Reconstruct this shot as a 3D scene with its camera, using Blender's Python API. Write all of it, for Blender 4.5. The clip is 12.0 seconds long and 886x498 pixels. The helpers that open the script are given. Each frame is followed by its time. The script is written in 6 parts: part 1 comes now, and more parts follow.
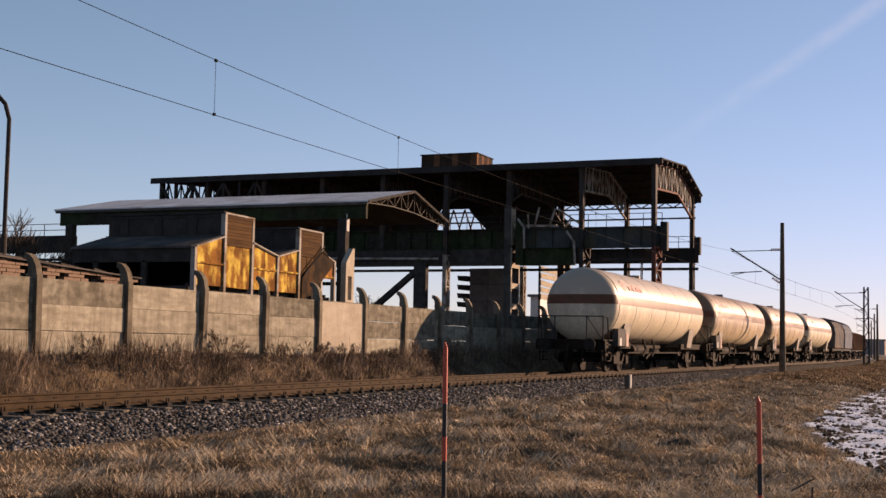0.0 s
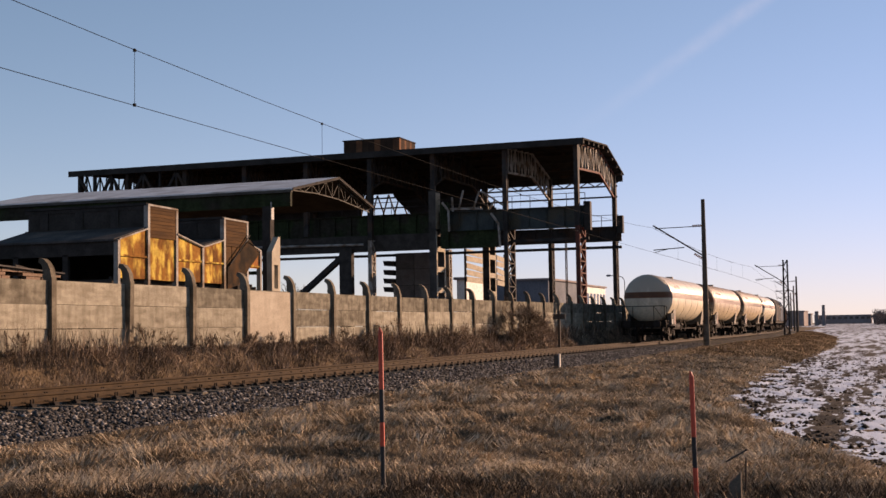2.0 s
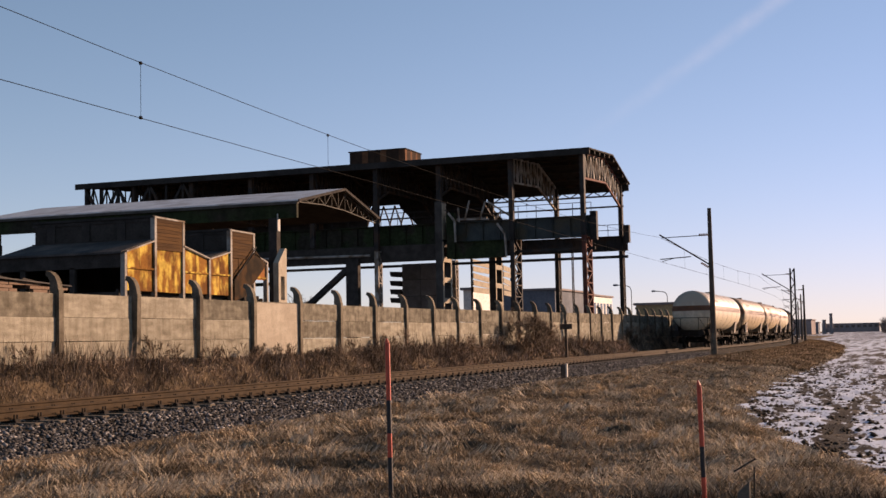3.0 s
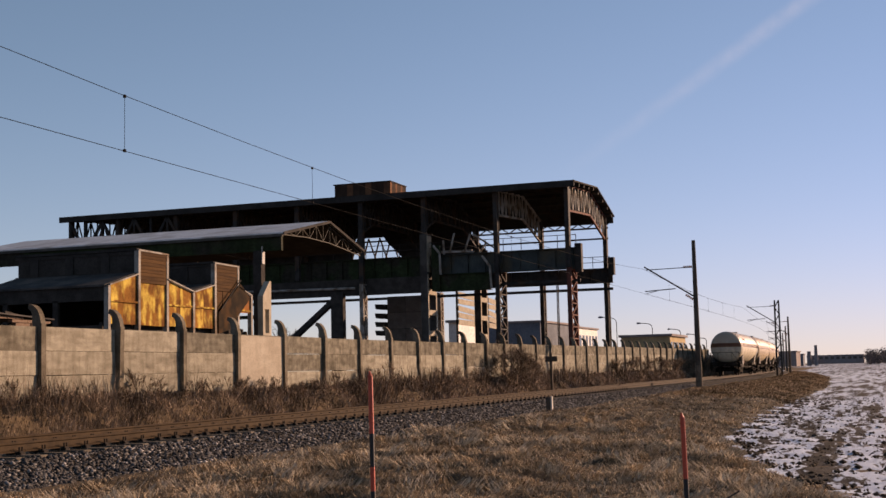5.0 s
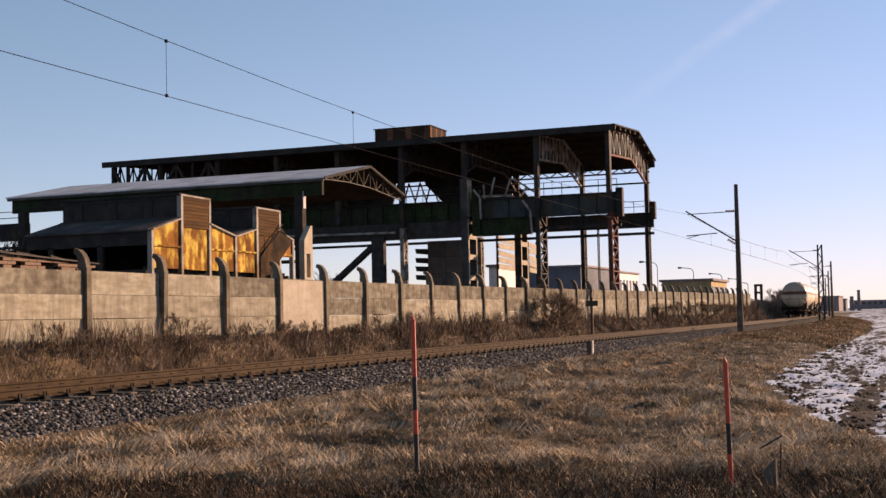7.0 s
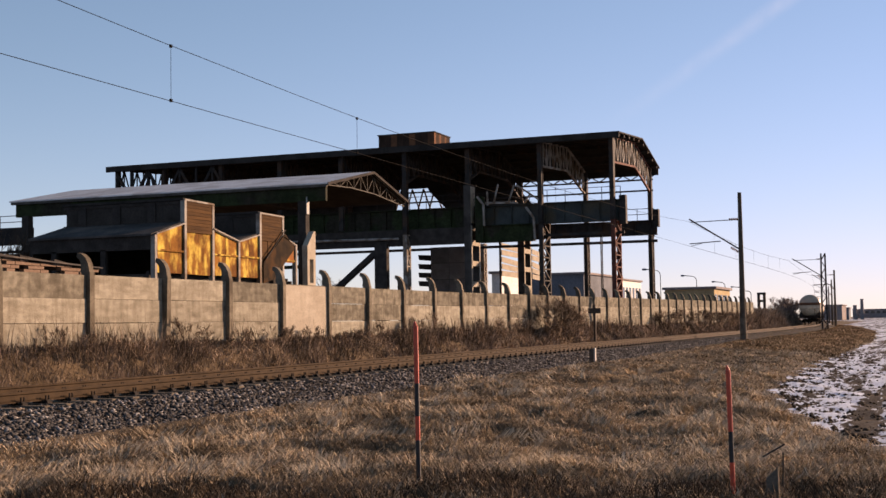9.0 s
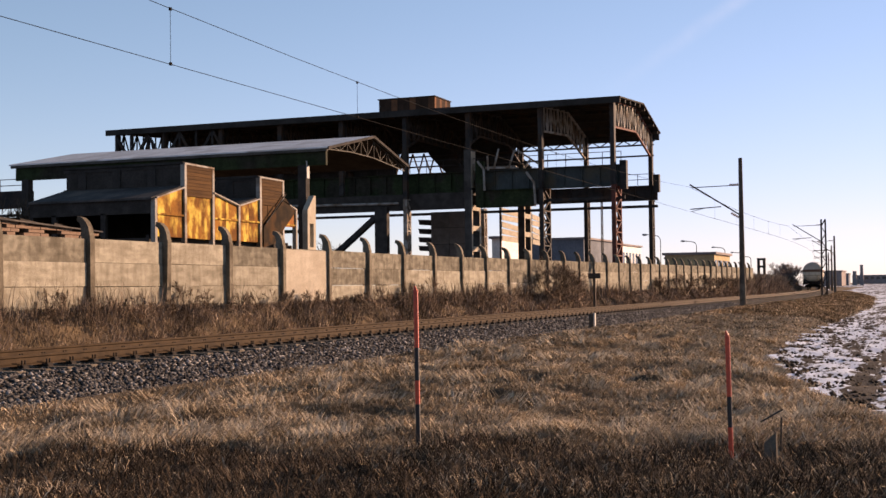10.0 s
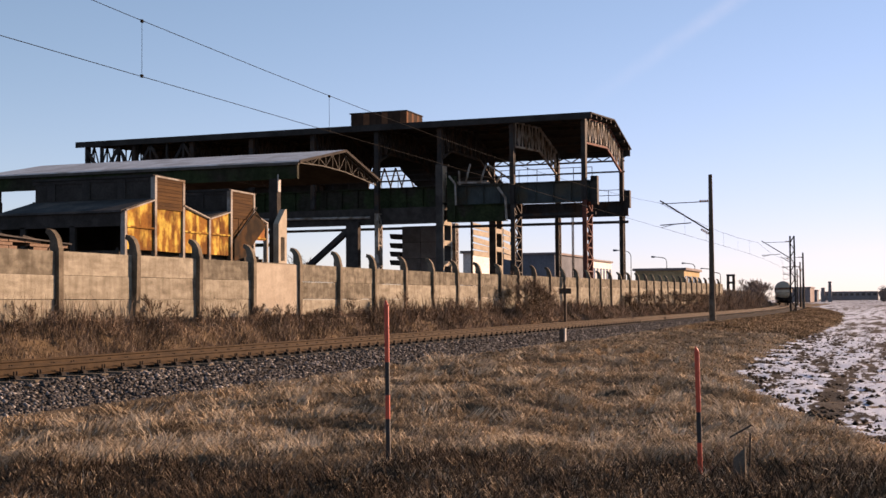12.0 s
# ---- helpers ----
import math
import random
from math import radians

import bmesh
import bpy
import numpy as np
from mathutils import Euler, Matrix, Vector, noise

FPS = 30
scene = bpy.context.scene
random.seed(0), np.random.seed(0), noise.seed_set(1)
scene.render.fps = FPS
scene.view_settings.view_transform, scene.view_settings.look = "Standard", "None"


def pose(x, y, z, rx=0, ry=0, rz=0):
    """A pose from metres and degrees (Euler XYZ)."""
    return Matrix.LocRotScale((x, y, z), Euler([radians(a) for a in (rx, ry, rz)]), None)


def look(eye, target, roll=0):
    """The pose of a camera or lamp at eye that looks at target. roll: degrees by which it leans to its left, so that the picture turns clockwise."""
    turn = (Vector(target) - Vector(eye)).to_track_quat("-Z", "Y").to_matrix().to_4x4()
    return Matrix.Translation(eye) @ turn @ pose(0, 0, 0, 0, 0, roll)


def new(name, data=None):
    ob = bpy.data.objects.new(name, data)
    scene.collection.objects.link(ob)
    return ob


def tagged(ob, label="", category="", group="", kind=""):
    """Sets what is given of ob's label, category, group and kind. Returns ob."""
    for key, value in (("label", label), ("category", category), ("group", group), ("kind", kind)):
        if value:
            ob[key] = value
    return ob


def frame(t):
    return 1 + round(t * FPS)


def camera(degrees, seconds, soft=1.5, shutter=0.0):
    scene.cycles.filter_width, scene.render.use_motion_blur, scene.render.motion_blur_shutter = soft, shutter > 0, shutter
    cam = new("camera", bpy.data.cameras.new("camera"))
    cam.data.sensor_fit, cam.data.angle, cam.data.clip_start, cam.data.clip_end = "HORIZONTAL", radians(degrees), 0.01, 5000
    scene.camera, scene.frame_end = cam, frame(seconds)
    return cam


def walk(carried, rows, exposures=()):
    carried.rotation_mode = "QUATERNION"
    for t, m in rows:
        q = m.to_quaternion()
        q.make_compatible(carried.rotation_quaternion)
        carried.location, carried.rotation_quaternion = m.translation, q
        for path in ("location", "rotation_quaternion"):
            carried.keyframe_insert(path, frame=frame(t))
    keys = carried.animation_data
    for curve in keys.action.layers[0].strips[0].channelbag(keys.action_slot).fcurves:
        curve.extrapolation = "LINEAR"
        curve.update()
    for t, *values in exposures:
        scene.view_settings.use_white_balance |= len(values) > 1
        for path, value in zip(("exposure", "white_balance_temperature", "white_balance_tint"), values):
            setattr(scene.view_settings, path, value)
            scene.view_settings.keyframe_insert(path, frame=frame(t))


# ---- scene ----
# World: x runs along the railway, y across it towards the works, z up; rail tops at z = 0.
cam = camera(38.43, 12.0)
ROWS = [
    (0.0, 0.030, -0.070, 0.97, 94.27, -1.04, -67.07),
    (0.5, 0.005, -0.010, 0.97, 94.94, 0.14, -67.34),
    (1.0, 0.000, 0.000, 0.97, 94.98, -0.20, -69.62),
    (1.5, 0.000, 0.000, 0.97, 93.86, 0.35, -70.88),
    (2.0, 0.000, 0.000, 0.97, 93.58, 0.89, -70.35),
    (2.5, 0.000, 0.000, 0.97, 93.72, 1.25, -69.66),
    (3.0, 0.000, 0.000, 0.97, 94.06, 1.21, -70.04),
    (3.2, 0.000, 0.000, 0.97, 94.08, 1.24, -70.10),
    (4.8, 0.009, -0.022, 0.97, 95.30, 1.40, -70.82),
    (5.0, 0.009, -0.022, 0.97, 95.51, 1.36, -70.69),
    (5.5, 0.004, -0.010, 0.97, 95.19, 1.35, -70.48),
    (6.0, 0.000, 0.000, 0.97, 93.83, 1.47, -69.95),
    (6.5, 0.000, 0.000, 0.97, 93.24, 1.36, -69.32),
    (7.0, 0.000, 0.000, 0.97, 93.05, 1.25, -68.89),
    (7.2, 0.000, 0.000, 0.97, 93.13, 1.18, -68.77),
    (8.8, 0.000, 0.000, 0.97, 93.66, 1.05, -68.79),
    (9.0, 0.000, 0.000, 0.97, 93.34, 0.90, -68.77),
    (9.5, 0.000, 0.000, 0.97, 92.19, 0.57, -68.69),
    (10.0, 0.000, 0.000, 0.97, 91.75, 0.73, -68.77),
    (10.5, 0.000, 0.000, 0.97, 91.84, 1.02, -69.02),
    (11.0, 0.000, 0.000, 0.97, 92.14, 0.78, -69.48),
    (11.5, 0.000, 0.000, 0.97, 92.35, 0.60, -69.80),
    (12.0, 0.000, 0.000, 0.97, 92.39, 0.45, -70.08),
]
EXPOSURES = [(t, e + 0.72, 7400, 33) for t, e in ((0.0, 0.22), (0.6, 0.13), (1.5, 0.16), (3.0, 0.19), (5.0, 0.0), (5.6, 0.02), (6.5, 0.34), (7.0, 0.36), (9.0, 0.34), (9.7, 0.5), (12.0, 0.46))]
walk(cam, [(t, pose(x, y, z, rx, ry, rz)) for t, x, y, z, rx, ry, rz in ROWS], EXPOSURES)

# ---- light ----
SUN_EL, SUN_AZ = 15.0, -35.5          # degrees; azimuth from +x towards +y
world = bpy.data.worlds.new("sky")
scene.world = world
world.use_nodes = True
wn, wl = world.node_tree.nodes, world.node_tree.links
sky = wn.new("ShaderNodeTexSky")
sky.sky_type = "NISHITA"
sky.sun_disc = False
sky.sun_elevation = radians(SUN_EL)
sky.sun_rotation = radians(90 - SUN_AZ)
sky.air_density, sky.dust_density, sky.ozone_density = 0.82, 0.0, 2.4
# thin winter haze: bright air near the horizon levels off to a pale lilac, c * a / (1 + b * c)
gain, knee, lift, level = [wn.new("ShaderNodeVectorMath") for _ in range(4)]
gain.operation, knee.operation, lift.operation, level.operation = "MULTIPLY", "MULTIPLY", "ADD", "DIVIDE"
gain.inputs[1].default_value = (1.09, 1.36, 1.07)
knee.inputs[1].default_value = (0.065, 0.101, 0.018)
lift.inputs[1].default_value = (1.0, 1.0, 1.0)
wl.new(sky.outputs[0], gain.inputs[0])
wl.new(sky.outputs[0], knee.inputs[0])
wl.new(knee.outputs[0], lift.inputs[0])
wl.new(gain.outputs[0], level.inputs[0])
wl.new(lift.outputs[0], level.inputs[1])
wl.new(level.outputs[0], wn["Background"].inputs[0])
wn["Background"].inputs[1].default_value = 0.072
sun_data = bpy.data.lights.new("sun", "SUN")
sun_data.energy, sun_data.angle, sun_data.color = 5.0, radians(0.6), (1.0, 0.78, 0.53)
sun = new("sun", sun_data)
ce = math.cos(radians(SUN_EL))
sun.matrix_world = look((ce * math.cos(radians(SUN_AZ)) * 50, ce * math.sin(radians(SUN_AZ)) * 50, math.sin(radians(SUN_EL)) * 50), (0, 0, 0))

# ---- materials ----


def mat(name, base, dark=None, scale=3.0, rough=0.85, metal=0.0, bump=0.2, stretch=(1, 1, 1), mix=(0.35, 0.65), fine=None, vary=0.0, second=None, streaks=0.0):
    """Two-scale noise between base and dark, with an optional third tone in stains."""
    m = bpy.data.materials.new(name)
    m.use_nodes = True
    n, l = m.node_tree.nodes, m.node_tree.links
    bsdf = n["Principled BSDF"]
    dark = dark or tuple(c * 0.6 for c in base)
    tc = n.new("ShaderNodeTexCoord")
    mp = n.new("ShaderNodeMapping")
    mp.inputs["Scale"].default_value = stretch
    if vary:
        own, shift, off = n.new("ShaderNodeObjectInfo"), n.new("ShaderNodeMath"), n.new("ShaderNodeVectorMath")
        shift.operation, shift.inputs[1].default_value = "MULTIPLY", 61.0
        l.new(own.outputs["Random"], shift.inputs[0])
        l.new(tc.outputs["Object"], off.inputs[0])
        l.new(shift.outputs[0], off.inputs[1])
        l.new(off.outputs[0], mp.inputs[0])
    else:
        l.new(tc.outputs["Object"], mp.inputs[0])
    big = n.new("ShaderNodeTexNoise")
    big.inputs["Scale"].default_value, big.inputs["Detail"].default_value = scale, 6
    l.new(mp.outputs[0], big.inputs[0])
    ramp = n.new("ShaderNodeValToRGB")
    ramp.color_ramp.elements[0].position, ramp.color_ramp.elements[1].position = mix
    ramp.color_ramp.elements[0].color, ramp.color_ramp.elements[1].color = (*dark, 1), (*base, 1)
    l.new(big.outputs[0], ramp.inputs[0])
    col = ramp.outputs[0]
    small = n.new("ShaderNodeTexNoise")
    small.inputs["Scale"].default_value, small.inputs["Detail"].default_value = fine or scale * 9, 4
    l.new(mp.outputs[0], small.inputs[0])
    if second:
        r2 = n.new("ShaderNodeValToRGB")
        r2.color_ramp.elements[0].position, r2.color_ramp.elements[1].position = 0.5, 0.62
        n3 = n.new("ShaderNodeTexNoise")
        n3.inputs["Scale"].default_value, n3.inputs["Detail"].default_value = scale * 0.55, 8
        l.new(mp.outputs[0], n3.inputs[0])
        l.new(n3.outputs[0], r2.inputs[0])
        mx = n.new("ShaderNodeMix")
        mx.data_type = "RGBA"
        l.new(r2.outputs[0], mx.inputs[0])
        l.new(col, mx.inputs[6])
        mx.inputs[7].default_value = (*second, 1)
        col = mx.outputs[2]
    if streaks:
        for size, squeeze in ((3.0, (1.9, 1, 0.3)), (2.6, (0.5, 1, 2.2))):
            mps, ns, rs, ms = n.new("ShaderNodeMapping"), n.new("ShaderNodeTexNoise"), n.new("ShaderNodeValToRGB"), n.new("ShaderNodeMix")
            mps.inputs["Scale"].default_value = squeeze
            l.new(mp.inputs[0].links[0].from_socket, mps.inputs[0])
            ns.inputs["Scale"].default_value, ns.inputs["Detail"].default_value = size, 7
            l.new(mps.outputs[0], ns.inputs[0])
            rs.color_ramp.elements[0].position, rs.color_ramp.elements[1].position = 0.3, 0.56
            rs.color_ramp.elements[0].color = (0.42, 0.39, 0.36, 1)
            l.new(ns.outputs[0], rs.inputs[0])
            ms.data_type, ms.blend_type = "RGBA", "MULTIPLY"
            ms.inputs[0].default_value = streaks
            l.new(col, ms.inputs[6])
            l.new(rs.outputs[0], ms.inputs[7])
            col = ms.outputs[2]
    mul = n.new("ShaderNodeMix")
    mul.data_type, mul.blend_type = "RGBA", "MULTIPLY"
    mul.inputs[0].default_value = 0.55
    g = n.new("ShaderNodeValToRGB")
    g.color_ramp.elements[0].position, g.color_ramp.elements[1].position = 0.3, 0.6
    g.color_ramp.elements[0].color = (0.55, 0.55, 0.55, 1)
    l.new(small.outputs[0], g.inputs[0])
    l.new(col, mul.inputs[6])
    l.new(g.outputs[0], mul.inputs[7])
    col = mul.outputs[2]
    if vary:
        info = n.new("ShaderNodeObjectInfo")
        hsv = n.new("ShaderNodeHueSaturation")
        mr = n.new("ShaderNodeMapRange")
        mr.inputs[3].default_value, mr.inputs[4].default_value = 1 - vary, 1 + vary
        l.new(info.outputs["Random"], mr.inputs[0])
        l.new(mr.outputs[0], hsv.inputs["Value"])
        l.new(col, hsv.inputs["Color"])
        col = hsv.outputs[0]
    l.new(col, bsdf.inputs["Base Color"])
    bsdf.inputs["Roughness"].default_value, bsdf.inputs["Metallic"].default_value = rough, metal
    if rough > 0.6:
        bsdf.inputs["Specular IOR Level"].default_value = 0.06
    if bump:
        b = n.new("ShaderNodeBump")
        b.inputs["Strength"].default_value, b.inputs["Distance"].default_value = bump, 0.02
        l.new(small.outputs[0], b.inputs["Height"])
        l.new(b.outputs[0], bsdf.inputs["Normal"])
    return m


def island_mat(name, tones, rough=0.9, translucent=0.0):
    """One tone for each loose piece of a joined mesh."""
    m = bpy.data.materials.new(name)
    m.use_nodes = True
    n, l = m.node_tree.nodes, m.node_tree.links
    geo = n.new("ShaderNodeNewGeometry")
    ramp = n.new("ShaderNodeValToRGB")
    el = ramp.color_ramp.elements
    while len(el) < len(tones):
        el.new(0.5)
    for i, c in enumerate(tones):
        el[i].position, el[i].color = i / (len(tones) - 1), (*c, 1)
    l.new(geo.outputs["Random Per Island"], ramp.inputs[0])
    l.new(ramp.outputs[0], n["Principled BSDF"].inputs["Base Color"])
    n["Principled BSDF"].inputs["Roughness"].default_value = rough
    n["Principled BSDF"].inputs["Specular IOR Level"].default_value = 0.08
    return m


M_CONC = mat("old_concrete", (0.335, 0.31, 0.245), (0.265, 0.243, 0.19), 4.0, 0.93, stretch=(0.8, 1, 1.6), fine=40, mix=(0.34, 0.66), second=(0.24, 0.217, 0.168), vary=0.1, bump=0.4, streaks=0.5)
M_CONC_OLD = mat("rain_darkened_concrete", (0.24, 0.22, 0.172), (0.165, 0.15, 0.117), 4.0, 0.94, stretch=(1.0, 1, 1.2), fine=40, second=(0.13, 0.117, 0.09), vary=0.12, mix=(0.38, 0.62), bump=0.4, streaks=0.6)
M_COAT = mat("pinkish_render", (0.40, 0.355, 0.285), (0.34, 0.295, 0.232), 1.6, 0.92, fine=30, streaks=0.2)
M_POST = mat("concrete_post", (0.20, 0.172, 0.13), (0.11, 0.092, 0.068), 2.5, 0.92, vary=0.12, second=(0.085, 0.07, 0.052))
# concrete darkened to the tone of the columns' shaded sides
M_COL = mat("shaded_concrete", (0.0863, 0.0788, 0.0713), (0.0562, 0.051, 0.045), 1.5, 0.9, second=(0.045, 0.0413, 0.0375))
M_STEEL = mat("dark_steel", (0.048, 0.045, 0.042), (0.027, 0.0252, 0.024), 1.5, 0.7, second=(0.063, 0.042, 0.03))
M_RUST = mat("rusty_steel", (0.20, 0.09, 0.045), (0.10, 0.05, 0.03), 1.5, 0.85)
M_RED = mat("red_lead_steel", (0.15, 0.055, 0.04), (0.08, 0.035, 0.028), 1.2, 0.75)
M_WHITE = mat("pale_grey_paint", (0.345, 0.324, 0.29), (0.228, 0.207, 0.179), 2, 0.7, second=(0.152, 0.11, 0.0759))
M_GREEN = mat("dark_green_paint", (0.034, 0.05, 0.022), (0.022, 0.032, 0.015), 0.9, 0.8, second=(0.036, 0.033, 0.024), streaks=0.5)
M_BLUE = mat("blue_grey_paint", (0.0624, 0.0784, 0.076), (0.04, 0.0496, 0.0496), 0.9, 0.7, second=(0.076, 0.068, 0.0496))
M_ROOF = mat("bitumen_roof", (0.047, 0.0437, 0.0403), (0.0291, 0.0269, 0.0246), 0.7, 0.9)
M_TIN = mat("grey_tin_roof", (0.60, 0.59, 0.57), (0.46, 0.45, 0.43), 1.2, 0.45, 0.3, second=(0.38, 0.34, 0.30))
# near-black boards, also put where insides and recesses lie in shade
M_DARK = mat("shade_dark_boards", (0.0588, 0.0518, 0.0462), (0.0364, 0.0322, 0.028), 1.5, 0.95)
M_BOARD = mat("brown_boards", (0.0878, 0.044, 0.0155), (0.0466, 0.0232, 0.0093), 1.2, 0.85, stretch=(0.4, 1, 5), vary=0.12)
M_YELLOW = mat("yellow_rusted_sheet", (0.60, 0.42, 0.085), (0.26, 0.115, 0.024), 2.0, 0.9, stretch=(1.35, 1, 0.8), mix=(0.45, 0.6), second=(0.145, 0.06, 0.016), vary=0.12, streaks=0.35)
M_BRICK = mat("red_brick", (0.255, 0.186, 0.138), (0.172, 0.114, 0.0828), 3, 0.95)
M_RAIL = mat("rusty_rail", (0.0527, 0.0331, 0.017), (0.0323, 0.0204, 0.011), 4, 0.75)
M_RTOP = mat("rail_head", (0.0808, 0.0553, 0.0323), (0.0553, 0.0365, 0.0221), 3, 0.75, 0.0)
M_SLEEP = mat("concrete_sleeper", (0.152, 0.128, 0.1), (0.0897, 0.0759, 0.0587), 5, 0.9, vary=0.15)
M_BALLAST_BED = mat("ballast_bed", (0.0357, 0.0281, 0.0204), (0.0187, 0.0153, 0.011), 14, 0.95, bump=0.6)
M_STONE = island_mat("ballast_stone", [(0.0192, 0.0192, 0.02), (0.0416, 0.04, 0.04), (0.0704, 0.068, 0.0664), (0.048, 0.0448, 0.0424), (0.24, 0.232, 0.228)])
M_SOIL = mat("grassy_soil", (0.129, 0.091, 0.0539), (0.0621, 0.0445, 0.0279), 1.3, 0.98, bump=0.5)
M_BAND = mat("faded_orange_band", (0.248, 0.0897, 0.0345), (0.179, 0.069, 0.031), 1.5, 0.45, bump=0.05)
M_UNDER = mat("brake_dust_black", (0.035, 0.03, 0.027), (0.02, 0.018, 0.016), 3, 0.85)
M_UNDERL = mat("dusty_frame", (0.0284, 0.0208, 0.0152), (0.0152, 0.0114, 0.00913), 2, 0.8)
M_HOOD = mat("grey_hood", (0.083, 0.083, 0.086), (0.055, 0.055, 0.059), 1, 0.8, second=(0.17, 0.09, 0.045))
M_HOODB = mat("blue_grey_hood", (0.13, 0.15, 0.19), (0.09, 0.105, 0.135), 1, 0.8)
M_WIRE = mat("weathered_copper", (0.008, 0.008, 0.008), (0.005, 0.005, 0.005), 4, 0.95, bump=0)
M_MAST = mat("mast_concrete", (0.0966, 0.0794, 0.0655), (0.0621, 0.0517, 0.0428), 2, 0.85)
M_PRED = mat("signal_red_paint", (0.62, 0.075, 0.03), (0.5, 0.06, 0.024), 8, 0.5, bump=0.05)
M_PBLK = mat("black_paint", (0.016, 0.015, 0.015), (0.01, 0.01, 0.01), 8, 0.6)
M_WPAINT = mat("white_paint", (0.517, 0.504, 0.469), (0.414, 0.393, 0.359), 6, 0.7)
M_TWIG = island_mat("bare_twigs", [(0.0431, 0.0328, 0.0241), (0.0776, 0.0586, 0.0431), (0.112, 0.0863, 0.0646)])
# far tone lightened, distance haze put into the colour
M_FARD = mat("far_haze_roof", (0.279, 0.238, 0.224), (0.224, 0.19, 0.182), 0.1, 0.95, bump=0)
M_GLASS = mat("dark_glass", (0.03, 0.035, 0.04), (0.02, 0.022, 0.025), 1, 0.1, bump=0)
M_LOGO = mat("faded_red_print", (0.345, 0.069, 0.0483), (0.29, 0.0621, 0.0414), 6, 0.5, bump=0)

# ---- mesh helpers ----


def box(bm, x0, x1, y0, y1, z0, z1, m=None):
    v = [bm.verts.new((x, y, z)) for x in (x0, x1) for y in (y0, y1) for z in (z0, z1)]
    if m is not None:
        for p in v:
            p.co = m @ p.co
    for f in ((0, 1, 3, 2), (4, 6, 7, 5), (0, 4, 5, 1), (2, 3, 7, 6), (0, 2, 6, 4), (1, 5, 7, 3)):
        bm.faces.new([v[i] for i in f])
    return bm


def beam(bm, a, b, w=0.12, h=None):
    """A square bar from a to b."""
    a, b = Vector(a), Vector(b)
    d = b - a
    q = d.to_track_quat("X", "Z").to_matrix().to_4x4()
    h = h or w
    return box(bm, 0, d.length, -w / 2, w / 2, -h / 2, h / 2, Matrix.Translation(a) @ q)


def rod(bm, a, b, r=0.05, seg=8, r2=None):
    """A round bar, tapering to r2."""
    a, b = Vector(a), Vector(b)
    d = b - a
    q = Matrix.Translation(a) @ d.to_track_quat("Z", "X").to_matrix().to_4x4()
    r2 = r if r2 is None else r2
    lo = [bm.verts.new(q @ Vector((r * math.cos(6.2832 * i / seg), r * math.sin(6.2832 * i / seg), 0))) for i in range(seg)]
    hi = [bm.verts.new(q @ Vector((r2 * math.cos(6.2832 * i / seg), r2 * math.sin(6.2832 * i / seg), d.length))) for i in range(seg)]
    for i in range(seg):
        bm.faces.new((lo[i], lo[(i + 1) % seg], hi[(i + 1) % seg], hi[i]))
    bm.faces.new(lo[::-1])
    bm.faces.new(hi)
    return bm


def tube(bm, pts, r=0.05, seg=6):
    for a, b in zip(pts, pts[1:]):
        rod(bm, a, b, r, seg)
    return bm


def prism(bm, poly, axis, a, b):
    """A polygon in the plane across axis ('x': points are (y, z); 'y': (x, z); 'z': (x, y)) drawn out from a to b."""
    def at(p, c):
        return {"x": (c, p[0], p[1]), "y": (p[0], c, p[1]), "z": (p[0], p[1], c)}[axis]
    lo, hi = [bm.verts.new(at(p, a)) for p in poly], [bm.verts.new(at(p, b)) for p in poly]
    n = len(poly)
    for i in range(n):
        bm.faces.new((lo[i], lo[(i + 1) % n], hi[(i + 1) % n], hi[i]))
    bm.faces.new(lo[::-1])
    bm.faces.new(hi)
    return bm


def lathe(bm, prof, axis_z=0.0, seg=32, along="x"):
    """Rings of (position, radius) round the x axis at height axis_z."""
    rings = []
    for p, r in prof:
        rings.append([bm.verts.new((p, r * math.sin(6.2832 * i / seg), axis_z + r * math.cos(6.2832 * i / seg))) for i in range(seg)])
    for a, b in zip(rings, rings[1:]):
        for i in range(seg):
            bm.faces.new((a[i], a[(i + 1) % seg], b[(i + 1) % seg], b[i]))
    bm.faces.new(rings[0][::-1])
    bm.faces.new(rings[-1])
    return bm


def part(name, bm, material, parent=None, label="", smooth=False, bevel=0.0):
    if bevel:
        bmesh.ops.bevel(bm, geom=bm.edges[:], offset=bevel, segments=1, affect="EDGES")
    bmesh.ops.recalc_face_normals(bm, faces=bm.faces[:])
    me = bpy.data.meshes.new(name)
    bm.to_mesh(me)
    bm.free()
    if smooth:
        me.shade_smooth()
        me.set_sharp_from_angle(angle=radians(35))
    me.materials.append(material)
    ob = new(name, me)
    if parent:
        ob.parent = parent
    if label:
        ob["label"] = label
    return ob


def share(ob, name, m, parent):
    """Another object on the same mesh."""
    o = new(name, ob.data)
    o.parent = parent
    o.matrix_basis = m
    return o


def empty(name, m, label, category, group="", kind=""):
    ob = new(name)
    ob.empty_display_size = 0.3
    ob.matrix_world = m
    return tagged(ob, label, category, group, kind)


def B():
    return bmesh.new()


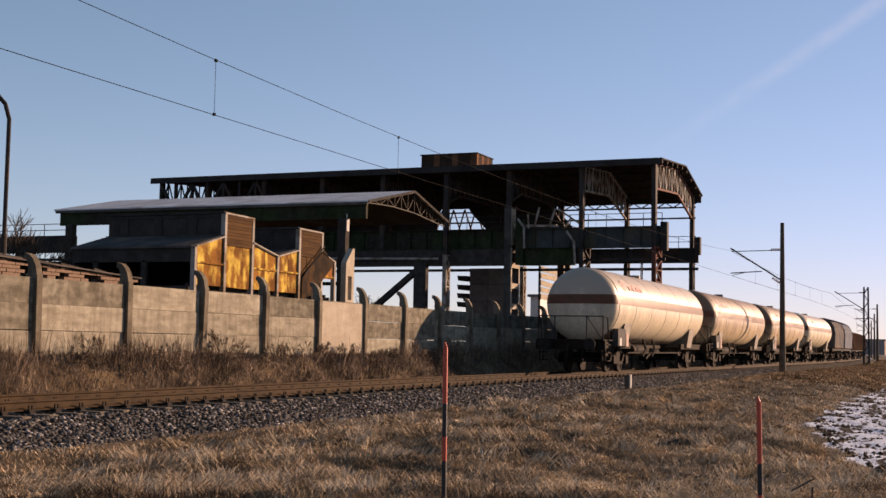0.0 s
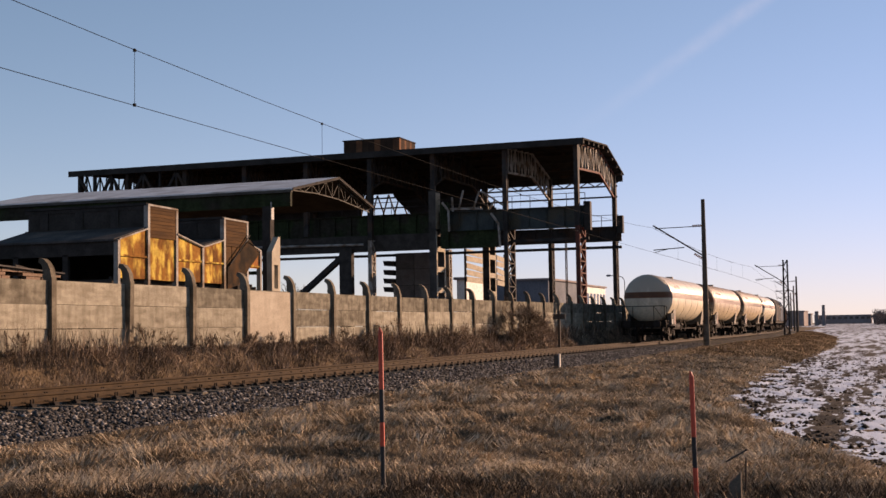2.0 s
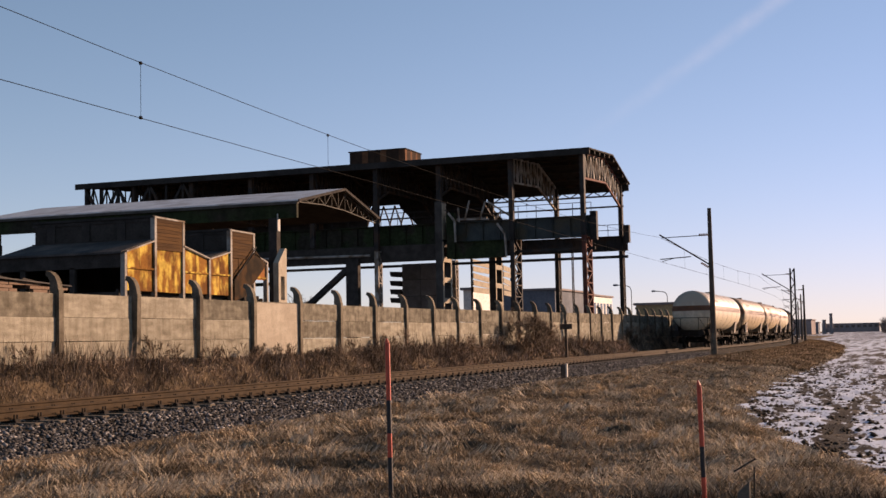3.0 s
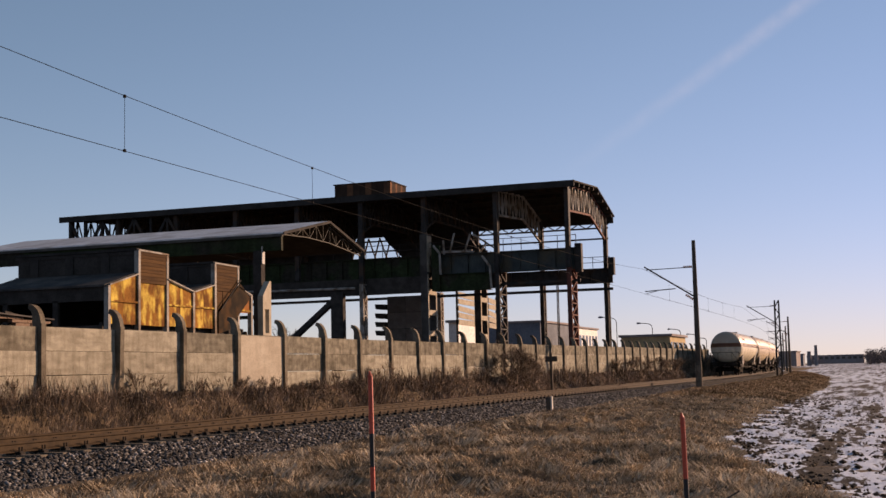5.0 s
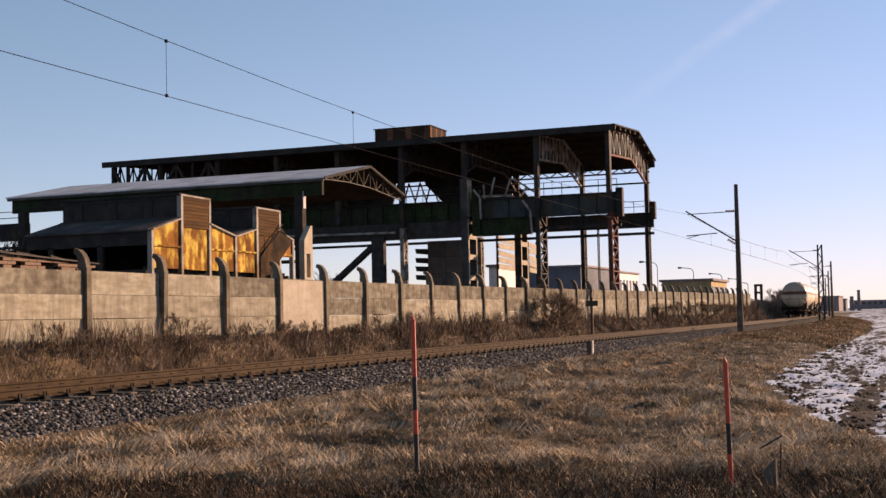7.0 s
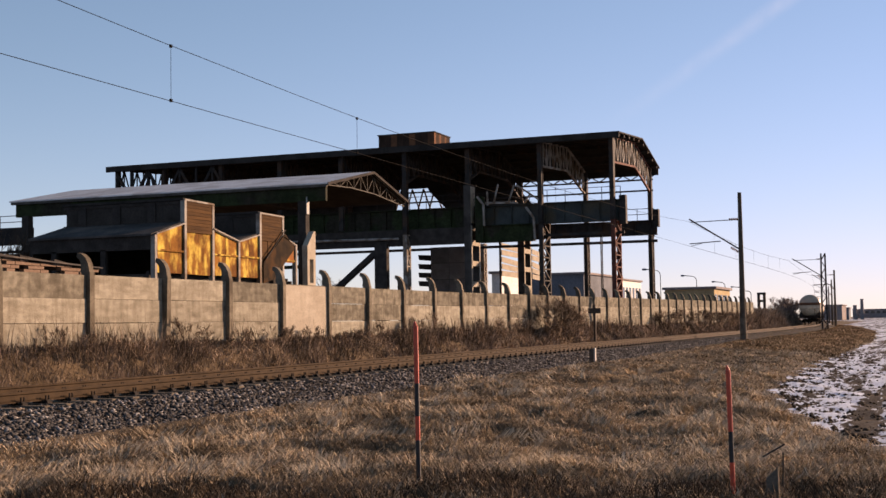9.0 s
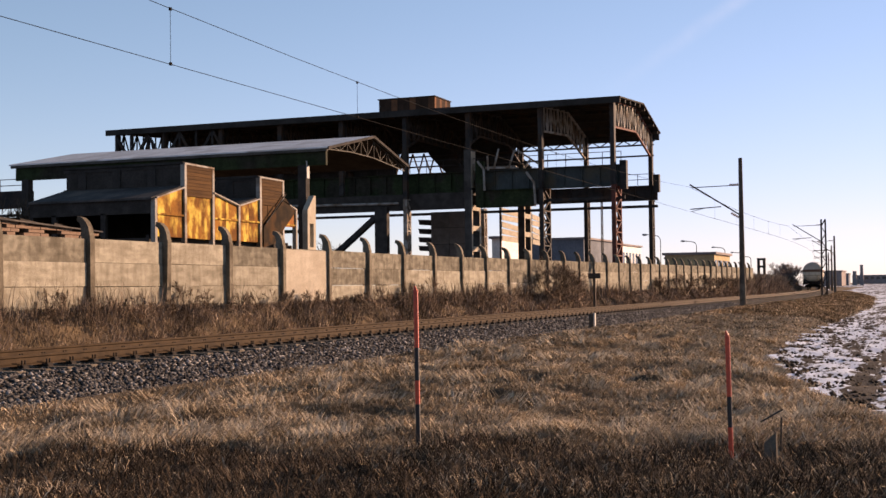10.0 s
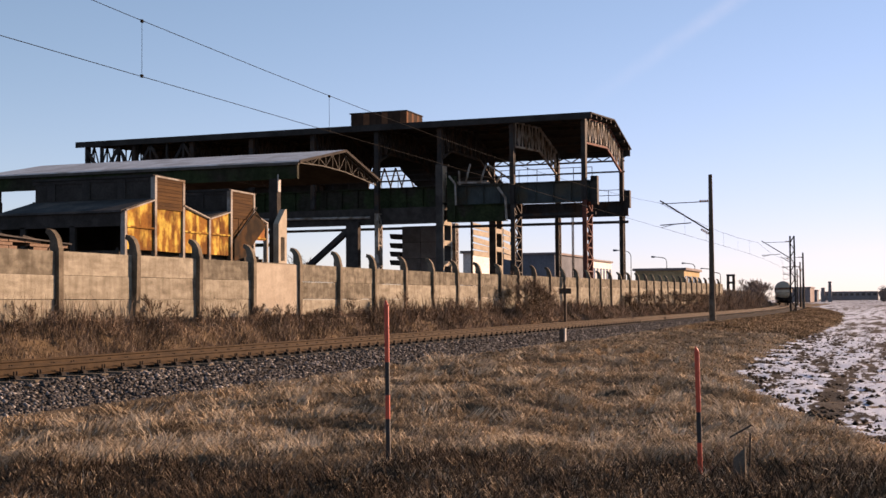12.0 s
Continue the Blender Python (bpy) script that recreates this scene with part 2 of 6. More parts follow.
def raw(name, verts, faces, material, label="", kind="", category=""):
    """A joined mesh from numpy arrays; faces all have the same count of corners."""
    me = bpy.data.meshes.new(name)
    k = faces.shape[1]
    me.vertices.add(len(verts))
    me.vertices.foreach_set("co", verts.astype(np.float32).ravel())
    me.loops.add(faces.size)
    me.loops.foreach_set("vertex_index", faces.astype(np.int32).ravel())
    me.polygons.add(len(faces))
    me.polygons.foreach_set("loop_start", np.arange(len(faces), dtype=np.int32) * k)
    me.update(calc_edges=True)
    me.materials.append(material)
    ob = new(name, me)
    return tagged(ob, label, category, "", kind)


def smooth_step(a, b, x):
    t = np.clip((x - a) / (b - a), 0, 1)
    return t * t * (3 - 2 * t)


RNG = np.random.default_rng(7)
TRACK_Y, CURVE_X, CURVE_R2, CURVE_LEN = 14.1, 111.0, 2420.0, 104.0


def track_y(x):
    """The track's middle line: straight, a wide bend, straight again."""
    d = np.maximum(np.asarray(x, float) - CURVE_X, 0)
    c = np.minimum(d, CURVE_LEN)
    return TRACK_Y + c ** 2 / CURVE_R2 + (d - c) * 2 * CURVE_LEN / CURVE_R2


def track_pose(x, dy=0.0, z=0.0):
    h = math.atan(2 * min(max(x - CURVE_X, 0), CURVE_LEN) / CURVE_R2)
    return pose(x - dy * math.sin(h), float(track_y(x)) + dy * math.cos(h), z, 0, 0, math.degrees(h))


LATTICE = np.random.default_rng(11).random((128, 128))


def patchy(x, y, size, seed=0):
    """Smooth random values from 0 to 1, with lumps about size metres across."""
    u, v = np.asarray(x, float) / size + 17.3 * seed + 500, np.asarray(y, float) / size + 9.1 * seed + 500
    i, j = np.floor(u).astype(int), np.floor(v).astype(int)
    f, g = u - i, v - j
    f, g = f * f * (3 - 2 * f), g * g * (3 - 2 * g)
    a, b = LATTICE[i % 128, j % 128], LATTICE[(i + 1) % 128, j % 128]
    c, d = LATTICE[i % 128, (j + 1) % 128], LATTICE[(i + 1) % 128, (j + 1) % 128]
    return (a * (1 - f) + b * f) * (1 - g) + (c * (1 - f) + d * f) * g


def tussocks(x, y):
    """Matted hummocks of old grass with hollows between them."""
    return 0.085 * (patchy(x, y, 0.55, 1) - 0.5) + 0.06 * (patchy(x, y, 0.25, 2) - 0.5) + 0.10 * (patchy(x, y, 1.7, 3) - 0.5)


def wobble(x, y):
    """Low uneven bumps of the ground."""
    return 0.06 * np.sin(0.9 * x + 1.3 * np.sin(0.7 * y)) * np.sin(1.1 * y + 0.5 * x) + 0.035 * np.sin(2.3 * x + 1.7 * y) * np.sin(1.9 * y - 1.1 * x) + 0.10 * np.sin(0.23 * x + 0.4) * np.sin(0.31 * y + 0.11 * x)


def field_edge(x):
    """Where the bank's foot meets the ploughed field."""
    return np.interp(x, [0, 10, 14, 16.6, 20, 21.5, 27, 35, 46, 70, 100, 160, 240, 600], [-9, -3.6, -1.0, 0.1, 1.15, 1.6, 2.9, 4.2, 4.5, 4.6, 4.6, 7, 14, 90])


def ground_z(x, y):
    x, y = np.asarray(x, float), np.asarray(y, float)
    v = y - (track_y(x) - TRACK_Y)
    near = -0.62 + 0.18 * smooth_step(6.5, 10.8, v) * smooth_step(14, 30, x) + wobble(x, y) * (1 - smooth_step(40, 90, x) * 0.7) + tussocks(x, y) * (1 - smooth_step(30, 80, x) * 0.6)
    e = field_edge(x)
    fld = -1.0 + 0.02 * np.sin(x * 0.8) * np.sin(y * 1.1)
    k = smooth_step(-0.6, 1.6, y - e)
    z = fld * (1 - k) + near * k
    z = z * (1 - smooth_step(10.2, 11.2, v)) + -0.5 * smooth_step(10.2, 11.2, v)
    back = -0.5 + 1.03 * smooth_step(16.4, 17.8, v)
    return np.where(v > 15.5, back, z)

# ---- ground ----


def axis_steps(parts):
    out = []
    for a, b, s in parts:
        out.append(np.arange(a, b, s))
    return np.concatenate(out + [np.array([parts[-1][1]])])


def make_ground():
    gx = axis_steps([(-3000, -200, 400), (-200, -10, 20), (-10, 6, 1.0), (6, 36, 0.09), (36, 80, 0.35), (80, 300, 4), (300, 4000, 300)])
    gy = axis_steps([(-3000, -200, 400), (-200, -20, 15), (-20, -6, 1.0), (-6, 12, 0.09), (12, 20, 0.35), (20, 100, 8), (100, 3000, 300)])
    X, Y = np.meshgrid(gx, gy, indexing="ij")
    Z = ground_z(X, Y)
    nx, ny = X.shape
    verts = np.stack([X, Y, Z], -1).reshape(-1, 3)
    i, j = np.meshgrid(np.arange(nx - 1), np.arange(ny - 1), indexing="ij")
    a = (i * ny + j).ravel()
    ob = raw("ground", verts, np.stack([a, a + ny, a + ny + 1, a + 1], 1), M_SOIL, "brown winter ground with matted dead grass", "structure", "ground")
    ob.data.shade_smooth()


make_ground()


def snow_mat():
    m = bpy.data.materials.new("ploughed_soil_with_snow")
    m.use_nodes = True
    n, l = m.node_tree.nodes, m.node_tree.links
    b = n["Principled BSDF"]
    tc = n.new("ShaderNodeTexCoord")
    mp = n.new("ShaderNodeMapping")
    mp.inputs["Rotation"].default_value = (0, 0, radians(-4))
    mp.inputs["Scale"].default_value = (0.5, 1.0, 1)
    l.new(tc.outputs["Object"], mp.inputs[0])
    a = n.new("ShaderNodeTexNoise")
    a.inputs["Scale"].default_value, a.inputs["Detail"].default_value, a.inputs["Roughness"].default_value = 4.6, 9, 0.66
    l.new(mp.outputs[0], a.inputs[0])
    mp2 = n.new("ShaderNodeMapping")
    mp2.inputs["Rotation"].default_value = (0, 0, radians(-3))
    mp2.inputs["Scale"].default_value = (0.09, 1.5, 1)
    l.new(tc.outputs["Object"], mp2.inputs[0])
    a2 = n.new("ShaderNodeTexNoise")
    a2.inputs["Scale"].default_value, a2.inputs["Detail"].default_value = 0.9, 3
    l.new(mp2.outputs[0], a2.inputs[0])
    sm = n.new("ShaderNodeMath")
    sm.operation, sm.inputs[1].default_value = "MULTIPLY_ADD", 1.0
    l.new(a2.outputs[0], sm.inputs[0])
    l.new(a.outputs[0], sm.inputs[2])
    mp3 = n.new("ShaderNodeMapping")
    mp3.inputs["Scale"].default_value = (0.012, 0.11, 1)
    l.new(tc.outputs["Object"], mp3.inputs[0])
    a3 = n.new("ShaderNodeTexNoise")
    a3.inputs["Scale"].default_value, a3.inputs["Detail"].default_value = 1.0, 5
    l.new(mp3.outputs[0], a3.inputs[0])
    sm2 = n.new("ShaderNodeMath")
    sm2.operation, sm2.inputs[1].default_value = "MULTIPLY_ADD", 0.55
    l.new(a3.outputs[0], sm2.inputs[0])
    l.new(sm.outputs[0], sm2.inputs[2])
    r = n.new("ShaderNodeValToRGB")
    r.color_ramp.elements[0].position, r.color_ramp.elements[1].position = 0.63, 0.652
    half = n.new("ShaderNodeMath")
    half.operation, half.inputs[1].default_value = "MULTIPLY", 0.5
    l.new(sm2.outputs[0], half.inputs[0])
    l.new(half.outputs[0], r.inputs[0])
    c = n.new("ShaderNodeTexNoise")
    c.inputs["Scale"].default_value = 9
    l.new(tc.outputs["Object"], c.inputs[0])
    soil = n.new("ShaderNodeValToRGB")
    soil.color_ramp.elements[0].color, soil.color_ramp.elements[1].color = (0.009, 0.007, 0.006, 1), (0.036, 0.028, 0.021, 1)
    l.new(c.outputs[0], soil.inputs[0])
    mx = n.new("ShaderNodeMix")
    mx.data_type = "RGBA"
    l.new(r.outputs[0], mx.inputs[0])
    l.new(soil.outputs[0], mx.inputs[6])
    mx.inputs[7].default_value = (0.45, 0.52, 0.63, 1)
    l.new(mx.outputs[2], b.inputs["Base Color"])
    b.inputs["Roughness"].default_value = 0.85
    b.inputs["Specular IOR Level"].default_value = 0.1
    bp = n.new("ShaderNodeBump")
    bp.inputs["Strength"].default_value, bp.inputs["Distance"].default_value = 0.7, 0.08
    l.new(a.outputs[0], bp.inputs["Height"])
    l.new(bp.outputs[0], b.inputs["Normal"])
    return m


def make_field():
    gx = axis_steps([(8, 20, 0.5), (20, 60, 0.3), (60, 130, 1), (130, 420, 6), (420, 2600, 60)])
    s = np.concatenate([np.arange(0, 12, 0.25), np.arange(12, 40, 1.5), np.arange(40, 400, 20), np.arange(400, 2001, 200)])
    X, S = np.meshgrid(gx, s, indexing="ij")
    Y = field_edge(X) + 0.25 * np.sin(X * 1.7) * (S < 1) - S
    Z = ground_z(X, Y) + 0.012
    clod = np.sin(X * 2.1 + 2 * np.sin(Y * 1.3)) * np.sin(Y * 3.1 + X * 0.4) + 0.7 * np.sin(X * 5.3 + Y) * np.sin(Y * 6.1 - X * 1.1)
    Z = Z + 0.055 * clod * (S > 0.2) * (X < 90) + 0.03 * (S > 0.4)
    nx, ny = X.shape
    i, j = np.meshgrid(np.arange(nx - 1), np.arange(ny - 1), indexing="ij")
    a = (i * ny + j).ravel()
    ob = raw("ploughed_field", np.stack([X, Y, Z], -1).reshape(-1, 3), np.stack([a, a + 1, a + ny + 1, a + ny], 1), snow_mat(), "dark ploughed field with thawing snow patches", "structure", "field")
    ob.data.shade_smooth()


make_field()


def make_clods():
    """Turned clods of earth in the near part of the field."""
    n = 5200
    x = 13.5 + 58 * RNG.random(n) ** 1.4
    y = field_edge(x) - 0.15 - 9 * RNG.random(n) ** 1.6
    base = np.array([[1, 0, 0], [-1, 0, 0], [0, 1, 0], [0, -1, 0], [0, 0, 1], [0, 0, -1]], float)
    tri = np.array([[0, 2, 4], [2, 1, 4], [1, 3, 4], [3, 0, 4], [2, 0, 5], [1, 2, 5], [3, 1, 5], [0, 3, 5]])
    r = 0.02 + 0.055 * RNG.random(n) ** 2
    P = base[None] * (0.5 + 0.9 * RNG.random((n, 6, 1))) * r[:, None, None] * np.array([1.3, 1.0, 0.7])
    c = np.stack([x, y, ground_z(x, y) + 0.05], -1)
    raw("soil_clods", (P + c[:, None]).reshape(-1, 3), (tri[None] + 6 * np.arange(n)[:, None, None]).reshape(-1, 3), M_CLOD, "dark clods of ploughed earth in thawing snow", "stuff", "clods")


M_CLOD = island_mat("earth_clod", [(0.0138, 0.011, 0.00828), (0.0345, 0.0276, 0.0207), (0.0552, 0.0428, 0.031), (0.0242, 0.0193, 0.0145)])
make_clods()

# ---- railway ----


def sweep(name, poly, xs, dy, material, parent=None, label=""):
    """A cross section (y, z) carried along the track."""
    V, n = [], len(poly)
    for x in xs:
        m = track_pose(x, dy)
        V += [m @ Vector((0, p[0], p[1])) for p in poly]
    F = []
    for k in range(len(xs) - 1):
        for i in range(n):
            F.append((k * n + i, k * n + (i + 1) % n, (k + 1) * n + (i + 1) % n, (k + 1) * n + i))
    me = bpy.data.meshes.new(name)
    me.from_pydata(V, [], F)
    me.materials.append(material)
    ob = new(name, me)
    if parent:
        ob.parent = parent
    if label:
        ob["label"] = label
    return ob


TRACK_XS = list(np.arange(-30, 111, 20.0)) + list(np.arange(111, 420, 8.0))
RAIL = [(-0.06, -0.16), (0.06, -0.16), (0.06, -0.145), (0.012, -0.125), (0.012, -0.045), (0.036, -0.03), (0.036, -0.004), (0.028, 0), (-0.028, 0), (-0.036, -0.004), (-0.036, -0.03), (-0.012, -0.045), (-0.012, -0.125), (-0.06, -0.145)]


def make_track():
    bed = sweep("ballast_bed", [(-3.3, -0.62), (-1.95, -0.31), (-1.7, -0.245), (1.7, -0.245), (1.95, -0.31), (3.3, -0.62)], TRACK_XS, 0, M_BALLAST_BED)
    tagged(bed, "grey crushed-stone ballast under the single track", "ballast", "", "structure")
    track = empty("railway_track", pose(0, 0, 0), "single track of rusty rails on pale concrete sleepers", "railway track")
    for s in (-0.7535, 0.7535):
        sweep("rail", RAIL, TRACK_XS, s, M_RAIL, track, "rust-brown rail")
        sweep("running_band", [(-0.026, 0.0005), (0.026, 0.0005), (0.026, 0.003), (-0.026, 0.003)], TRACK_XS, s, M_RTOP, track, "worn shiny rail head")
    sl = None
    x = 9.0
    k = 0
    while x < 175:
        m = track_pose(x, 0, 0)
        if sl is None:
            b = B()
            prism(b, [(-0.14, -0.40), (0.14, -0.40), (0.105, -0.2), (-0.105, -0.2)], "y", -1.3, 1.3)
            sl = part("sleeper", b, M_SLEEP, track, bevel=0.012)
            sl.matrix_basis = m
        else:
            share(sl, "sleeper", m, track)
        x += 0.59
        k += 1
    # rail clips, seen against the web
    clip = None
    x = 9.0
    while x < 68:
        for s in (-0.7535, 0.7535):
            for side in (-1, 1):
                m = track_pose(x, s + side * 0.095, -0.17)
                if clip is None:
                    b = B()
                    box(b, -0.06, 0.06, -0.05, 0.05, -0.03, 0.005)
                    box(b, -0.05, 0.05, -0.025, 0.025, 0.005, 0.025)
                    rod(b, (-0.035, 0, 0.03), (-0.035, 0, 0.095), 0.014, 6)
                    rod(b, (0.035, 0, 0.03), (0.035, 0, 0.095), 0.014, 6)
                    clip = part("rail_clip", b, M_UNDER, track, "dark bolted rail clip")
                    clip.matrix_basis = m
                else:
                    share(clip, "rail_clip", m, track)
        x += 0.59
    return track


make_track()


def make_stones():
    """Loose stones over the bed and its near shoulder."""
    n = 30000
    x = 10 + 75 * RNG.random(n) ** 1.6
    v = np.where(RNG.random(n) < 0.8, -1.35 - 1.75 * RNG.random(n) ** 0.8, -1.3 + 2.7 * RNG.random(n))
    z = np.where(v < -1.6, np.interp(v, [-3.3, -1.95, -1.7], [-0.62, -0.31, -0.245]), -0.24)
    base = np.array([[1, 0, 0], [-1, 0, 0], [0, 1, 0], [0, -1, 0], [0, 0, 1], [0, 0, -1]], float)
    tri = np.array([[0, 2, 4], [2, 1, 4], [1, 3, 4], [3, 0, 4], [2, 0, 5], [1, 2, 5], [3, 1, 5], [0, 3, 5]])
    r = 0.022 + 0.034 * RNG.random(n)
    P = base[None] * (0.6 + 0.8 * RNG.random((n, 6, 1))) * r[:, None, None]
    ang = RNG.random(n) * 6.28
    c, s = np.cos(ang)[:, None], np.sin(ang)[:, None]
    tilt = RNG.random(n)[:, None] * 1.5
    X = P[..., 0] * c - P[..., 1] * s
    Y = P[..., 0] * s + P[..., 1] * c
    Zp = P[..., 2] * np.cos(tilt) + X * np.sin(tilt) * 0.5
    V = np.stack([X + x[:, None], Y + TRACK_Y + v[:, None], Zp * 0.8 + z[:, None] + 0.012], -1).reshape(-1, 3)
    F = (tri[None] + 6 * np.arange(n)[:, None, None]).reshape(-1, 3)
    raw("ballast_stones", V, F, M_STONE, "loose grey crushed stone beside the rails", "stuff", "stones")


make_stones()

# ---- works wall ----
WALL_Y, POST0, PITCH = 18.0, 24.04, 3.035


def wall_top(x):
    return 2.2 + max(0.0, x - 45) * 0.005


def make_wall():
    wall = empty("wall_works", pose(0, 0, 0), "weathered concrete panel wall with curved-top posts", "wall", "", "structure")
    b = B()
    box(b, -0.085, 0.085, -0.14, 0.11, -0.4, 2.27)
    path = [(0.0, 0.0, 2.27), (0, 0.01, 2.42), (0, 0.05, 2.54), (0, 0.12, 2.63), (0, 0.22, 2.67)]
    secs = []
    for p, w in zip(path, (0.25, 0.21, 0.17, 0.14, 0.11)):
        secs.append((p, w))
    dirs = [(0, 1), (0.35, 0.94), (0.6, 0.8), (0.85, 0.5), (0.98, 0.2)]
    rings = []
    for (p, w), d in zip(secs, dirs):
        ny, nz = -d[1], d[0]
        rings.append([b.verts.new((sx, p[1] + ny * sy * w / 2, p[2] + nz * sy * w / 2)) for sx, sy in ((-0.085, -1), (0.085, -1), (0.085, 1), (-0.085, 1))])
    for r0, r1 in zip(rings, rings[1:]):
        for i in range(4):
            b.faces.new((r0[i], r0[(i + 1) % 4], r1[(i + 1) % 4], r1[i]))
    b.faces.new(rings[-1])
    b.faces.new(rings[0][::-1])
    post = part("post", b, M_POST, wall, "concrete post with inward curved top")
    panels = []
    for kind in range(6):
        b = B()
        box(b, -PITCH / 2 + 0.102, PITCH / 2 - 0.102, -0.04, 0.04, 0.0, 0.545)
        panels.append(part("panel", b, M_CONC if kind < 3 else M_CONC_OLD, wall, "" if kind < 3 else "rain-darkened concrete panel", bevel=0.007))
    first = [True] * 6
    for k in range(-4, 37):
        x = POST0 + PITCH * k
        dz = wall_top(x) - 2.2 + RNG.normal() * 0.012
        m = pose(x, WALL_Y, dz, RNG.normal() * 0.5, RNG.normal() * 0.4, 0)
        if k == -4:
            post.matrix_basis = m
        else:
            share(post, "post", m, wall)
        zt = wall_top(x + 1.5)
        for row in range(5):
            old = (row == 0 and RNG.random() < 0.85) or (row == 1 and RNG.random() < 0.3) or (row == 2 and RNG.random() < 0.12)
            kind = (k + row * 2) % 3 + (3 if old else 0)
            m = pose(x + PITCH / 2, WALL_Y + RNG.normal() * 0.008, zt - 0.552 * (row + 1) + 0.004 * RNG.normal(), RNG.normal() * 0.3, 0.1 * RNG.normal(), 0)
            if first[kind]:
                panels[kind].matrix_basis = m
                first[kind] = False
            else:
                share(panels[kind], "panel", m, wall)
    # one bay has been rendered over
    xb = POST0 + PITCH * 3
    b = B()
    box(b, xb + 0.104, xb + PITCH - 0.104, WALL_Y - 0.075, WALL_Y - 0.062, 0.05, 2.17)
    part("render_coat", b, M_COAT, wall, "smooth pinkish render over one bay", bevel=0.004)


make_wall()

# ---- overhead line ----
CONTACT_Z = 5.48


def lattice_mast(b, z0, z1, w0, w1):
    """Four angle legs with zigzag bracing."""
    n = 11
    for sx in (-1, 1):
        for sy in (-1, 1):
            beam(b, (sx * w0, sy * w0, z0), (sx * w1, sy * w1, z1), 0.1)
    for k in range(n):
        a, c = k / n, (k + 1) / n
        wa, wc = w0 + (w1 - w0) * a, w0 + (w1 - w0) * c
        za, zc = z0 + (z1 - z0) * a, z0 + (z1 - z0) * c
        s = 1 if k % 2 else -1
        for t in (-1, 1):
            beam(b, (-s * wa, t * wa, za), (s * wc, t * wc, zc), 0.065)
            beam(b, (t * wa, -s * wa, za), (t * wc, s * wc, zc), 0.065)
    return b


def make_mast(x, lattice, z1=8.5):
    y = float(track_y(x)) - (3.5 if lattice else 3.1)
    mast = empty("catenary_mast", pose(x, y, 0), ("rusty steel lattice" if lattice else "tapered dark concrete") + " catenary mast beside the track", "mast", "catenary masts")
    b = B()
    if lattice:
        lattice_mast(b, -0.6, z1, 0.27, 0.2)
        part("shaft", b, M_STEEL, mast)
        b = B()
        box(b, -0.3, 0.3, -0.3, 0.3, -0.7, -0.2)
        part("footing", b, M_POST, mast, bevel=0.02)
    else:
        rod(b, (0, 0, -0.6), (0, 0, z1), 0.19, 14, 0.115)
        part("shaft", b, M_MAST, mast, smooth=True)
        b = B()
        rod(b, (0, 0, -0.6), (0, 0, 1.0), 0.2, 14, 0.195)
        part("base_sleeve", b, M_SLEEP, mast, "pale grey painted base", smooth=True)
    b = B()
    tip = (0, 3.1, 7.15)
    rod(b, (0, 0.1, 5.2), tip, 0.045, 8)
    part("strut", b, M_STEEL, mast, smooth=True)
    b = B()
    rod(b, (0, 0.1, 7.0), (0, 3.0, 6.95), 0.025, 6)
    part("top_tube", b, M_STEEL, mast)
    b = B()
    rod(b, (0, 1.2, 5.72), (0, 3.1, 5.62), 0.03, 6)
    rod(b, (0, 2.2, 5.66), (0, 3.0, CONTACT_Z), 0.018, 6)
    part("registration_arm", b, M_STEEL, mast)
    for z, e in ((5.0, 0.55), (7.0, 0.6)):
        b = B()
        d = Vector((0, 3.1, 7.0 - z)).normalized()
        for i in range(5):
            p = Vector((0, 0.16, z + 0.03)) + d * (0.11 * i)
            rod(b, p, p + d * 0.07, 0.085, 10, 0.06)
        part("insulator", b, M_RUST, mast, "ribbed brown insulator", smooth=True)
    return mast


MAST_X = [78.6, 137.5, 190.0, 245.0, 300.0]
for i, mx_ in enumerate(MAST_X):
    make_mast(mx_, i == 1, (8.65, 7.6, 7.7, 7.9, 7.9)[i])


def make_wires():
    line = empty("catenary_line", pose(0, 0, 0), "contact wire and messenger wire hung on droppers", "overhead line")
    supports = [-46.0, 9.5] + MAST_X + [360.0]
    b1, b2, drops = B(), B(), []
    for a, c in zip(supports, supports[1:]):
        n = 12
        pc, pm = [], []
        for k in range(n + 1):
            s = k / n
            x = a + (c - a) * s
            y = float(track_y(x))
            pc.append((x, y, CONTACT_Z))
            pm.append((x, y, 7.0 - 4 * s * (1 - s) * (0.70 if a < 70 else 0.42)))
        tube(b1, pc, 0.0075 if c < 100 else 0.011, 5)
        tube(b2, pm, 0.0075 if c < 100 else 0.011, 5)
    part("contact_wire", b1, M_WIRE, line)
    part("messenger_wire", b2, M_WIRE, line)
    for x in (12.9, 21.5, 30.25, 39.5, 49.0, 58.5, 68.0, 88, 98, 108, 118, 128):
        for a, c in zip(supports, supports[1:]):
            if a <= x < c:
                s = (x - a) / (c - a)
                zt = 7.0 - 4 * s * (1 - s) * (0.70 if a < 70 else 0.42)
        b = B()
        rod(b, (x, float(track_y(x)), CONTACT_Z), (x, float(track_y(x)), zt), 0.005, 5)
        box(b, x - 0.03, x + 0.03, float(track_y(x)) - 0.02, float(track_y(x)) + 0.02, CONTACT_Z - 0.02, CONTACT_Z + 0.04)
        box(b, x - 0.03, x + 0.03, float(track_y(x)) - 0.02, float(track_y(x)) + 0.02, zt - 0.04, zt + 0.02)
        part("dropper", b, M_WIRE, line)


make_wires()

